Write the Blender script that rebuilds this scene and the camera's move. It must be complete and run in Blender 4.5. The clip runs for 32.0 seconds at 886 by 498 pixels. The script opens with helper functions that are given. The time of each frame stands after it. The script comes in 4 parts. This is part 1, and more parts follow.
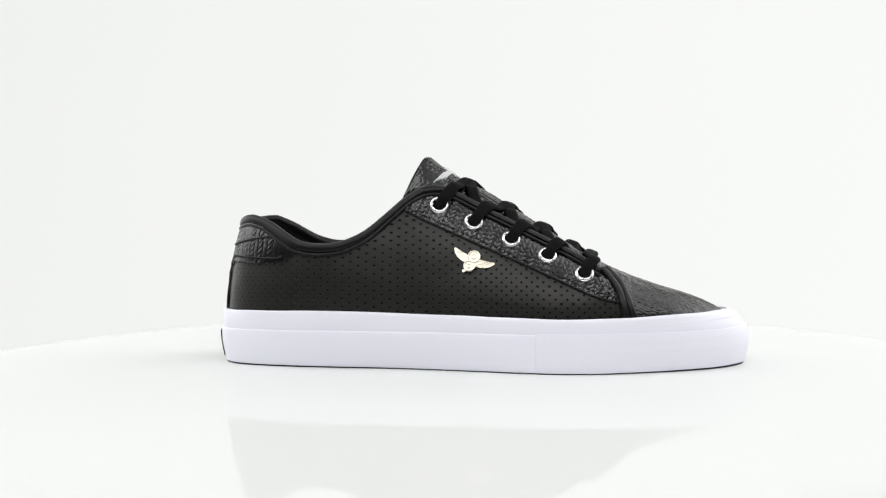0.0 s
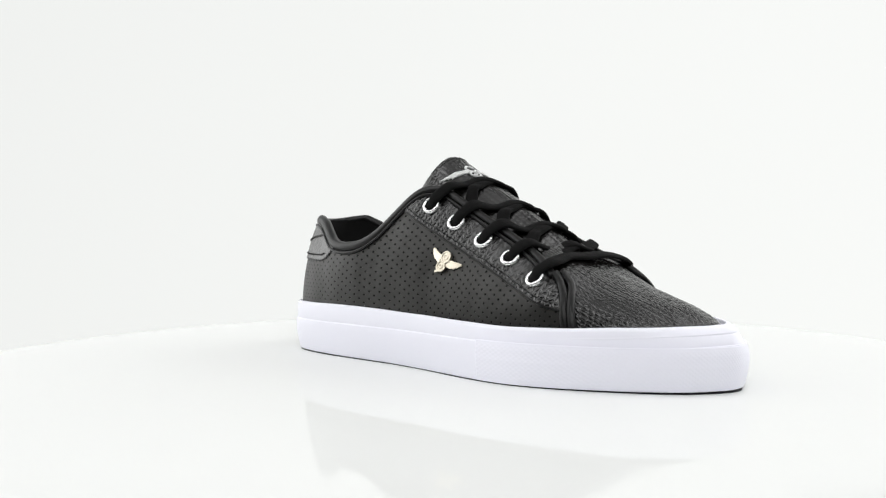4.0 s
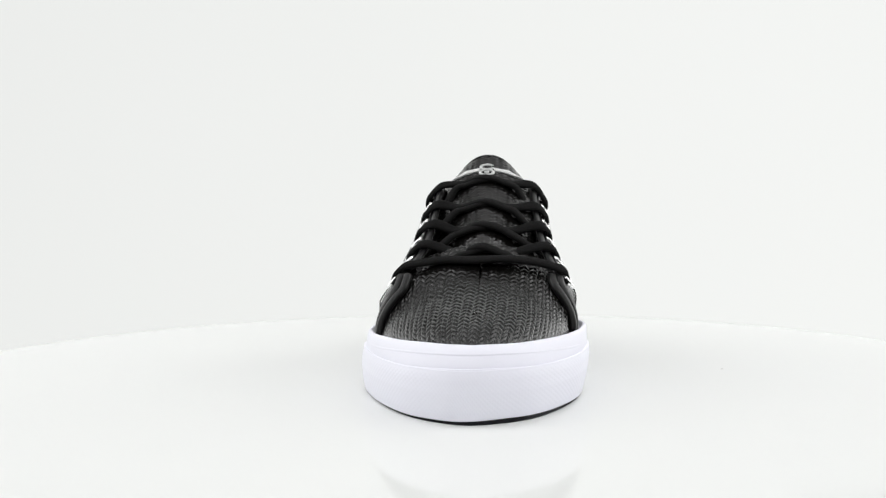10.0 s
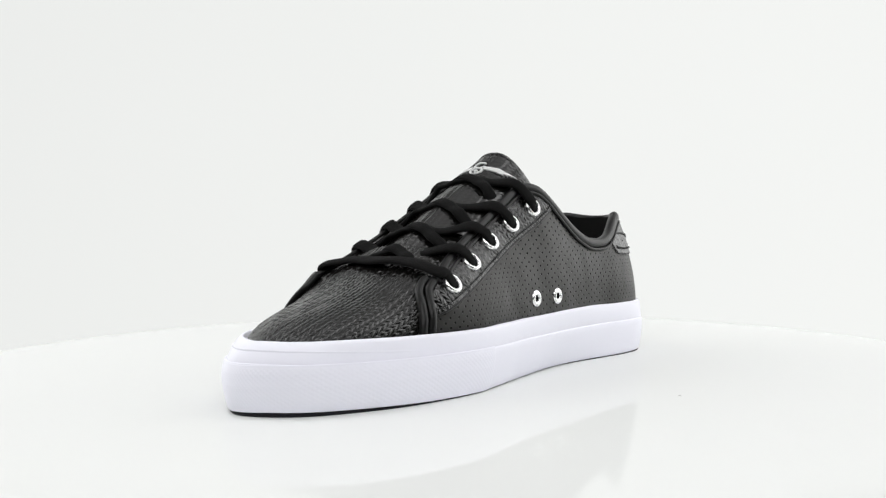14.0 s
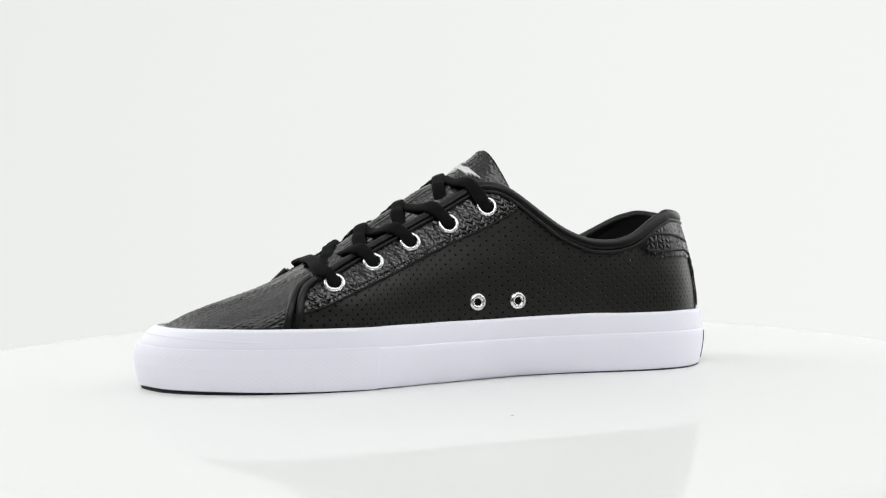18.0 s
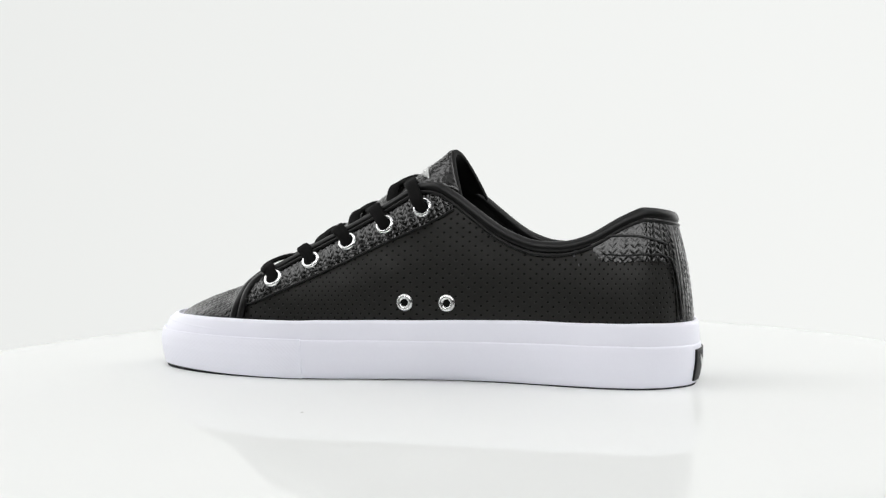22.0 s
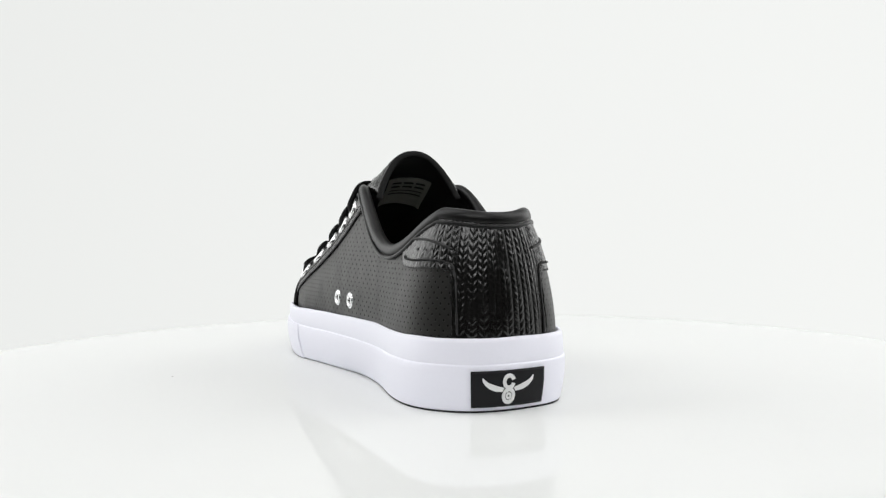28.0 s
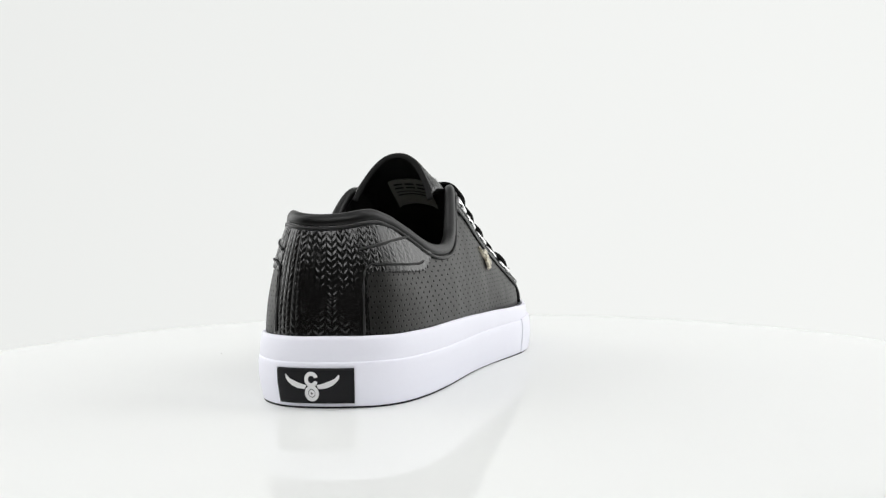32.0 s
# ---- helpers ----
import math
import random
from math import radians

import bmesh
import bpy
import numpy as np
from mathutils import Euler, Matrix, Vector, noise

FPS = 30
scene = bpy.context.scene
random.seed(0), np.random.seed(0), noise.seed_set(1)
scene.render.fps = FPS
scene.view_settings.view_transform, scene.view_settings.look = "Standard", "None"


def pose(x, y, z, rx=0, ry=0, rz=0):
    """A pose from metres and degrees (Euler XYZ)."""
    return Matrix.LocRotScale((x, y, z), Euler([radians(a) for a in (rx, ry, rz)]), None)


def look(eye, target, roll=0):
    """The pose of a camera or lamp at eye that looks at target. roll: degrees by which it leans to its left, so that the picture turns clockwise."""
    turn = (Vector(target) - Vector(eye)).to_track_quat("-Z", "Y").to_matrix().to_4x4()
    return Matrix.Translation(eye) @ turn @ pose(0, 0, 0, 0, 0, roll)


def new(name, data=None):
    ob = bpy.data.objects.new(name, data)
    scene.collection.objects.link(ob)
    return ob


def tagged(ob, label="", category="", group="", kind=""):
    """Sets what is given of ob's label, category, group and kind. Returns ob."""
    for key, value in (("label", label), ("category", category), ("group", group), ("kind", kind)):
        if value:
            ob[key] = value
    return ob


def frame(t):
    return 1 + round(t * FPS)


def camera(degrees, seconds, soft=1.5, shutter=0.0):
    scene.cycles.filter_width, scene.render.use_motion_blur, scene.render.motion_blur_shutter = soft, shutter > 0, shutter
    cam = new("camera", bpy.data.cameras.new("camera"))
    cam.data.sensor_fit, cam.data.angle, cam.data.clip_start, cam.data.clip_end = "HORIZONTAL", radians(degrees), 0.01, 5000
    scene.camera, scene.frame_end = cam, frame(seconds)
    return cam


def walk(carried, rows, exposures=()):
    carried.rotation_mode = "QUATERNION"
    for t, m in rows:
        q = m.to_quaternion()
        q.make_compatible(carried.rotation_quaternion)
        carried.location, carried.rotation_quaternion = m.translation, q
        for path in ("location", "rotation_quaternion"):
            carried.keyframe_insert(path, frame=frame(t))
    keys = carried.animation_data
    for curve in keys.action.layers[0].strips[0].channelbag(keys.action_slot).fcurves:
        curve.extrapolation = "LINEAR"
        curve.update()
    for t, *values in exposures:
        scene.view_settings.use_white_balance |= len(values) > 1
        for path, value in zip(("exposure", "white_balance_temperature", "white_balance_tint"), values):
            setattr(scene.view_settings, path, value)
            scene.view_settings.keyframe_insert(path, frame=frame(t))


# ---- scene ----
# ---- camera: it stands still, the sneaker turns before it ----
cam = camera(50.204, 32.0, soft=1.3)
EYE = Vector((0.0, -0.518, 0.0759))
PITCH, YAW, ROLL = -1.3984, -0.1877, -0.5953
CAM_POSE = Matrix.Translation(EYE) @ Matrix.Rotation(radians(-YAW), 4, "Z") @ Matrix.Rotation(radians(90 + PITCH), 4, "X") @ Matrix.Rotation(radians(ROLL), 4, "Z")
walk(cam, [(0.0, CAM_POSE), (32.0, CAM_POSE)], exposures=[(0.0, 0.01), (5.0, 0.01), (8.0, -0.05), (32.0, -0.05)])

# turntable: heading of the toe at the start, degrees a second, place of the heel from the axis
HEADING, RATE = -10.857, -8.6056
HEEL_X, HEEL_Y = -0.12643, 0.04350


def sneaker_pose(t):
    return Matrix.Rotation(radians(RATE * t), 4, "Z") @ pose(HEEL_X, HEEL_Y, 0.0, 0, 0, HEADING)


# ---- light: a white product table between soft boxes ----
world = bpy.data.worlds.new("studio")
scene.world = world
world.use_nodes = True
world.node_tree.nodes["Background"].inputs[0].default_value = (0.97, 1.0, 0.98, 1)
world.node_tree.nodes["Background"].inputs[1].default_value = 0.05


def softbox(name, eye, target, width, height, watts, colour=(1, 1, 1)):
    data = bpy.data.lights.new(name, "AREA")
    data.shape, data.size, data.size_y, data.energy, data.color = "RECTANGLE", width, height, watts, colour
    ob = new(name, data)
    ob.matrix_world = look(eye, target)
    return ob


softbox("softbox_high_left", (-0.85, 0.0, 1.0), (0.0, 0.0, 0.0), 0.7, 1.2, 5.8)
softbox("softbox_high_right", (0.85, 0.0, 1.0), (0.0, 0.0, 0.0), 0.7, 1.2, 5.8)
softbox("softbox_low_left", (-1.05, 0.6, 0.35), (0.0, 0.05, 0.05), 0.7, 0.7, 2.5)
softbox("softbox_low_right", (1.05, 0.6, 0.35), (0.0, 0.05, 0.05), 0.7, 0.7, 2.5)
softbox("softbox_top", (0.0, 0.0, 1.3), (0.0, 0.0, 0.0), 1.5, 1.3, 4.2)
softbox("softbox_front", (0.0, -1.5, 1.35), (0.0, 0.0, 0.03), 2.4, 0.7, 21.5)


# ---- materials ----
def material(name, base, rough=0.5, metal=0.0, spec=0.5):
    m = bpy.data.materials.new(name)
    m.use_nodes = True
    nt = m.node_tree
    b = nt.nodes["Principled BSDF"]
    b.inputs["Base Color"].default_value = (*base, 1)
    b.inputs["Roughness"].default_value = rough
    b.inputs["Metallic"].default_value = metal
    b.inputs["Specular IOR Level"].default_value = spec
    return m, nt, b


def add(nt, kind, **values):
    n = nt.nodes.new(kind)
    for k, v in values.items():
        if k == "operation":
            n.operation = v
        else:
            n.inputs[k].default_value = v
    return n


def math_node(nt, op, a, b=None):
    n = nt.nodes.new("ShaderNodeMath")
    n.operation = op
    for i, v in enumerate((a, b)):
        if v is None:
            continue
        if isinstance(v, (int, float)):
            n.inputs[i].default_value = v
        else:
            nt.links.new(v, n.inputs[i])
    return n.outputs[0]


def vary(nt, b, base, amount, scale, rough=None, rough_amount=0.1, bump=0.0, bump_scale=800.0, distance=0.0004):
    """Two scales of variation in colour and gloss, and a fine grain."""
    co = nt.nodes.new("ShaderNodeTexCoord")
    big = add(nt, "ShaderNodeTexNoise", Scale=scale, Detail=4.0)
    fine = add(nt, "ShaderNodeTexNoise", Scale=bump_scale, Detail=3.0)
    for n in (big, fine):
        nt.links.new(co.outputs["Object"], n.inputs["Vector"])
    mix = nt.nodes.new("ShaderNodeMix")
    mix.data_type = "RGBA"
    mix.inputs["A"].default_value = (*[c * (1 - amount) for c in base], 1)
    mix.inputs["B"].default_value = (*[min(1, c * (1 + amount)) for c in base], 1)
    both = math_node(nt, "MULTIPLY_ADD", fine.outputs[0], 0.4)
    both.node.inputs[2].default_value = 0.0
    total = math_node(nt, "ADD", both, math_node(nt, "MULTIPLY", big.outputs[0], 0.6))
    nt.links.new(total, mix.inputs["Factor"])
    nt.links.new(mix.outputs["Result"], b.inputs["Base Color"])
    if rough is not None:
        r = math_node(nt, "MULTIPLY_ADD", total, rough_amount * 2)
        r.node.inputs[2].default_value = rough - rough_amount
        nt.links.new(r, b.inputs["Roughness"])
    if bump:
        bp = add(nt, "ShaderNodeBump", Strength=bump, Distance=distance)
        nt.links.new(fine.outputs[0], bp.inputs["Height"])
        nt.links.new(bp.outputs[0], b.inputs["Normal"])
        return mix, bp
    return mix, None


def perforated_leather():
    """Smooth black leather punched with small round holes in staggered rows."""
    m, nt, b = material("perforated_leather", (0.0062, 0.0062, 0.0056), 0.44)
    mix, bump = vary(nt, b, (0.0062, 0.0062, 0.0056), 0.2, 45, 0.44, 0.06, 0.08, 1500, 0.0002)
    b.inputs["Specular Tint"].default_value = (1.0, 0.985, 0.955, 1)
    uv = nt.nodes.new("ShaderNodeUVMap")
    sep = nt.nodes.new("ShaderNodeSeparateXYZ")
    nt.links.new(uv.outputs[0], sep.inputs[0])
    x = math_node(nt, "DIVIDE", sep.outputs[0], 0.0048)
    y = math_node(nt, "DIVIDE", sep.outputs[1], 0.0044)
    holes = []
    for shift in (0.0, 0.5):
        dx = math_node(nt, "MULTIPLY", math_node(nt, "SUBTRACT", math_node(nt, "FRACT", math_node(nt, "ADD", x, shift)), 0.5), 4.8)
        dy = math_node(nt, "MULTIPLY", math_node(nt, "SUBTRACT", math_node(nt, "FRACT", math_node(nt, "ADD", y, shift)), 0.5), 4.4)
        d = math_node(nt, "SQRT", math_node(nt, "ADD", math_node(nt, "MULTIPLY", dx, dx), math_node(nt, "MULTIPLY", dy, dy)))
        r = nt.nodes.new("ShaderNodeMapRange")
        r.inputs["From Min"].default_value, r.inputs["From Max"].default_value = 0.36, 0.62
        nt.links.new(d, r.inputs["Value"])
        holes.append(r.outputs[0])
    solid = math_node(nt, "MINIMUM", *holes)
    dark = nt.nodes.new("ShaderNodeMix")
    dark.data_type = "RGBA"
    dark.inputs["A"].default_value = (0.002, 0.002, 0.002, 1)
    nt.links.new(solid, dark.inputs["Factor"])
    nt.links.new(mix.outputs["Result"], dark.inputs["B"])
    nt.links.new(dark.outputs["Result"], b.inputs["Base Color"])
    gloss = math_node(nt, "MULTIPLY_ADD", solid, 0.39)
    gloss.node.inputs[2].default_value = 0.03
    nt.links.new(gloss, b.inputs["Specular IOR Level"])
    # the skin is stretched unevenly: shallow waves
    co = nt.nodes.new("ShaderNodeTexCoord")
    waves = add(nt, "ShaderNodeTexNoise", Scale=24.0, Detail=2.0)
    nt.links.new(co.outputs["Object"], waves.inputs["Vector"])
    slack = add(nt, "ShaderNodeBump", Strength=0.7, Distance=0.004)
    nt.links.new(waves.outputs[0], slack.inputs["Height"])
    nt.links.new(bump.outputs[0], slack.inputs["Normal"])
    hole_bump = add(nt, "ShaderNodeBump", Strength=0.7, Distance=0.0006)
    nt.links.new(solid, hole_bump.inputs["Height"])
    nt.links.new(slack.outputs[0], hole_bump.inputs["Normal"])
    nt.links.new(hole_bump.outputs[0], b.inputs["Normal"])
    return m


def simple(name, base, rough, amount=0.15, scale=60, metal=0.0, spec=0.5, bump=0.0, bump_scale=900, rough_amount=0.08, distance=0.0003):
    m, nt, b = material(name, base, rough, metal, spec)
    vary(nt, b, base, amount, scale, rough, rough_amount, bump, bump_scale, distance)
    return m


def glossy_acrylic(name, base, share, rough):
    """White acrylic: a matt body under a thin polish."""
    m = bpy.data.materials.new(name)
    m.use_nodes = True
    nt = m.node_tree
    nt.nodes.remove(nt.nodes["Principled BSDF"])
    co = nt.nodes.new("ShaderNodeTexCoord")
    noise_node = add(nt, "ShaderNodeTexNoise", Scale=3.0, Detail=4.0)
    nt.links.new(co.outputs["Object"], noise_node.inputs["Vector"])
    col = nt.nodes.new("ShaderNodeMix")
    col.data_type = "RGBA"
    col.inputs["A"].default_value = (*[c * 0.99 for c in base], 1)
    col.inputs["B"].default_value = (*[min(1, c * 1.01) for c in base], 1)
    nt.links.new(noise_node.outputs[0], col.inputs["Factor"])
    d = nt.nodes.new("ShaderNodeBsdfDiffuse")
    nt.links.new(col.outputs["Result"], d.inputs["Color"])
    g = add(nt, "ShaderNodeBsdfGlossy", Roughness=rough)
    mx = add(nt, "ShaderNodeMixShader", Fac=share)
    nt.links.new(d.outputs[0], mx.inputs[1])
    nt.links.new(g.outputs[0], mx.inputs[2])
    nt.links.new(mx.outputs[0], nt.nodes["Material Output"].inputs["Surface"])
    return m


M_TABLE = glossy_acrylic("white_acrylic", (0.775, 0.785, 0.775), 0.155, 0.03)
def glowing_backdrop():
    """A white backdrop whose nearly even brightness is put in as emission."""
    m, nt, b = material("glowing_backdrop", (0.1, 0.1, 0.1), 0.9, spec=0.1)
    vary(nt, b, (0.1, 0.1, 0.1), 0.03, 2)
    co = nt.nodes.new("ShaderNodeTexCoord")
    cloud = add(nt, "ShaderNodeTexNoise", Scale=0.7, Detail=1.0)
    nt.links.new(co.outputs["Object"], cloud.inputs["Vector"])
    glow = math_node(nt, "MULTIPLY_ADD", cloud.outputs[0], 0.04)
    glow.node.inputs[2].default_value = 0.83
    # the added glow is set a little stronger towards +x; no lamps stand behind
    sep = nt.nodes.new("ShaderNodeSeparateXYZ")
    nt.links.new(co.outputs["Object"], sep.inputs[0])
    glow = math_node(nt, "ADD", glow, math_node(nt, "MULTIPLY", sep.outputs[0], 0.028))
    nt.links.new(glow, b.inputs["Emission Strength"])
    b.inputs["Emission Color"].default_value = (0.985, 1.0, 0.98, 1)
    return m


M_GLOW_SHEET = glowing_backdrop()
M_PAPER_MATT = simple("white_lacquer", (0.8, 0.81, 0.8), 0.6, 0.03, 5)
M_ROOM = simple("studio_wall", (0.06, 0.06, 0.06), 0.9, 0.05, 3, spec=0.1)
M_PERF = perforated_leather()
M_WOVEN = simple("woven_leather", (0.0042, 0.0041, 0.0037), 0.2, 0.35, 140, spec=0.58, bump=0.08, bump_scale=1400, rough_amount=0.08)
M_SMOOTH = simple("smooth_leather", (0.004, 0.004, 0.004), 0.36, 0.15, 80, spec=0.27, bump=0.25, bump_scale=1200)
M_LINING = simple("black_lining", (0.013, 0.013, 0.013), 0.9, 0.3, 200, spec=0.2, bump=0.5, bump_scale=1800)
M_LACE = simple("black_cotton", (0.004, 0.004, 0.004), 0.92, 0.35, 300, spec=0.15, bump=0.8, bump_scale=1700)
M_RUBBER = simple("white_rubber", (0.86, 0.86, 0.94), 0.5, 0.02, 25, spec=0.4, bump=0.08, bump_scale=700)
M_OUTSOLE = simple("black_rubber", (0.008, 0.008, 0.011), 0.7, 0.2, 60, spec=0.3)
M_METAL = simple("nickel", (0.88, 0.88, 0.88), 0.27, 0.04, 200, metal=1.0)
M_BADGE = simple("pale_gold_metal", (0.6, 0.555, 0.46), 0.3, 0.15, 400, metal=1.0)
M_HOLE = simple("dark_hole", (0.004, 0.004, 0.004), 0.9, 0.1, 50, spec=0.1)
M_LABEL = simple("black_label_rubber", (0.005, 0.005, 0.0065), 0.5, 0.2, 100, spec=0.22)
M_WHITE = simple("white_print", (0.74, 0.74, 0.74), 0.5, 0.04, 100)
M_SILVER = simple("silver_print", (0.62, 0.63, 0.62), 0.45, 0.08, 200)
M_TAG = simple("grey_woven_tag", (0.36, 0.36, 0.34), 0.8, 0.2, 150, bump=0.4, bump_scale=1600)
M_SPECK = simple("dust_fluff", (0.42, 0.42, 0.4), 0.9, 0.1, 900, spec=0.1)
M_SCUFF = simple("scuffed_leather", (0.09, 0.09, 0.1), 0.6, 0.3, 900)
M_TAGTEXT = simple("dark_tag_thread", (0.03, 0.03, 0.03), 0.8, 0.1, 150)
M_THREAD = simple("black_thread", (0.010, 0.010, 0.010), 0.6, 0.2, 300)


# ---- mesh helpers ----
def mesh_object(name, verts, faces, mat, parent=None, label="", uvs=None, smooth=True):
    me = bpy.data.meshes.new(name)
    me.from_pydata([tuple(v) for v in np.asarray(verts).tolist()], [], faces)
    if smooth:
        me.polygons.foreach_set("use_smooth", [True] * len(me.polygons))
    if uvs is not None:
        layer = me.uv_layers.new(name="UVMap")
        idx = np.zeros(len(me.loops), dtype=np.int32)
        me.loops.foreach_get("vertex_index", idx)
        layer.data.foreach_set("uv", np.asarray(uvs, dtype=np.float32)[idx].ravel())
    me.materials.append(mat)
    me.validate()
    ob = new(name, me)
    if parent is not None:
        ob.parent = parent
    if label:
        tagged(ob, label)
    return ob


def grid_faces(nu, nv, closed_u=False, closed_v=False, flip=False, start=0):
    i = np.arange(nu if closed_u else nu - 1)
    j = np.arange(nv if closed_v else nv - 1)
    a, b = np.meshgrid(i, j, indexing="ij")
    a2, b2 = (a + 1) % nu, (b + 1) % nv
    q = np.stack([a * nv + b, a2 * nv + b, a2 * nv + b2, a * nv + b2], -1).reshape(-1, 4) + start
    return (q[:, ::-1] if flip else q).tolist()


def normals_of(P):
    n = np.cross(np.gradient(P, axis=0), np.gradient(P, axis=1))
    return n / np.maximum(np.linalg.norm(n, axis=-1, keepdims=True), 1e-12)


def shell(name, P, mat, parent, label="", lift=0.0, relief=None, thick=1.5, uv=None, centre=(0.13, 0.0, 0.03)):
    """A sheet over the grid P, lifted along its normals, with a turned-down edge."""
    n = normals_of(P)
    if (n * (P - np.array(centre))).sum(-1).mean() < 0:
        n = -n
    h = np.full(P.shape[:2], lift * MM)
    if relief is not None:
        h = h + relief * MM
    top = P + n * h[..., None]
    nu, nv = P.shape[:2]
    edge = P - n * (thick - lift) * MM
    ring = [(i, 0) for i in range(nu)] + [(nu - 1, j) for j in range(1, nv)] + [(i, nv - 1) for i in range(nu - 2, -1, -1)] + [(0, j) for j in range(nv - 2, 0, -1)]
    verts = np.concatenate([top.reshape(-1, 3), np.array([edge[i, j] for i, j in ring])])
    g = np.cross(P[1, 0] - P[0, 0], P[0, 1] - P[0, 0])
    mid = (nu // 2, nv // 2)
    g = np.cross(P[mid[0] + 1, mid[1]] - P[mid], P[mid[0], min(mid[1] + 1, nv - 1)] - P[mid])
    flip = bool((g * n[mid]).sum() < 0)
    faces = grid_faces(nu, nv, flip=flip)
    base, r = nu * nv, len(ring)
    for k in range(r):
        a, b = ring[k], ring[(k + 1) % r]
        f = [a[0] * nv + a[1], base + k, base + (k + 1) % r, b[0] * nv + b[1]]
        faces.append(f[::-1] if flip else f)
    uvs = None
    if uv is not None:
        uvs = np.concatenate([uv.reshape(-1, 2), np.array([uv[i, j] for i, j in ring])])
    return mesh_object(name, verts, faces, mat, parent, label, uvs)


def tube(name, path, up, half_w, half_t, mat, parent, label="", closed=False, k=12, flat=2.0):
    """A strip of oval section along a path; up is the direction of its thickness."""
    path, up = np.asarray(path, float), np.asarray(up, float)
    n = len(path)
    hw, ht = np.broadcast_to(half_w, n) * MM, np.broadcast_to(half_t, n) * MM
    t = (np.roll(path, -1, 0) - np.roll(path, 1, 0)) if closed else np.gradient(path, axis=0)
    t /= np.linalg.norm(t, axis=1, keepdims=True)
    side = np.cross(t, up)
    side /= np.linalg.norm(side, axis=1, keepdims=True)
    upn = np.cross(side, t)
    a = np.arange(k) / k * 2 * np.pi
    ca, sa = np.sign(np.cos(a)) * np.abs(np.cos(a)) ** (2 / flat), np.sign(np.sin(a)) * np.abs(np.sin(a)) ** (2 / flat)
    V = path[:, None] + side[:, None] * (hw[:, None] * ca)[..., None] + upn[:, None] * (ht[:, None] * sa)[..., None]
    faces = grid_faces(n, k, closed_u=closed, closed_v=True)
    if not closed:
        faces.append(list(range(k)))
        faces.append([(n - 1) * k + i for i in range(k)][::-1])
    return mesh_object(name, V.reshape(-1, 3), faces, mat, parent, label)


def spline(points, n, closed=False):
    """A Catmull-Rom curve through the points, n samples."""
    p = np.asarray(points, float)
    m = len(p)
    u = np.arange(n) / n * m if closed else np.linspace(0, m - 1, n)
    i = np.minimum(u.astype(int), m - 1 if closed else m - 2)
    x = (u - i)[:, None]
    at = (lambda k: p[k % m]) if closed else (lambda k: p[np.clip(k, 0, m - 1)])
    p0, p1, p2, p3 = at(i - 1), at(i), at(i + 1), at(i + 2)
    return 0.5 * (2 * p1 + (p2 - p0) * x + (2 * p0 - 5 * p1 + 4 * p2 - p3) * x ** 2 + (3 * p1 - p0 - 3 * p2 + p3) * x ** 3)


def profile(pairs):
    """A smooth function through (x, y) pairs."""
    xs, ys = np.array(pairs, float).T
    s = np.gradient(ys, xs)

    def at(x):
        x = np.clip(x, xs[0], xs[-1])
        i = np.clip(np.searchsorted(xs, x) - 1, 0, len(xs) - 2)
        h = xs[i + 1] - xs[i]
        t = (x - xs[i]) / h
        return ((2 * t ** 3 - 3 * t ** 2 + 1) * ys[i] + (t ** 3 - 2 * t ** 2 + t) * h * s[i]
                + (3 * t ** 2 - 2 * t ** 3) * ys[i + 1] + (t ** 3 - t ** 2) * h * s[i + 1])
    return at


MM = 0.001
# ---- the studio ----
def slab(name, x0, x1, y0, y1, z0, z1, mat, label, bevel=0.004):
    bm = bmesh.new()
    bmesh.ops.create_cube(bm, size=1)
    bmesh.ops.scale(bm, vec=(x1 - x0, y1 - y0, z1 - z0), verts=bm.verts)
    bmesh.ops.translate(bm, vec=((x0 + x1) / 2, (y0 + y1) / 2, (z0 + z1) / 2), verts=bm.verts)
    if bevel:
        bmesh.ops.bevel(bm, geom=bm.edges[:], offset=bevel, segments=3, affect="EDGES")
    me = bpy.data.meshes.new(name)
    bm.to_mesh(me)
    bm.free()
    me.materials.append(mat)
    return tagged(new(name, me), label, kind="structure")


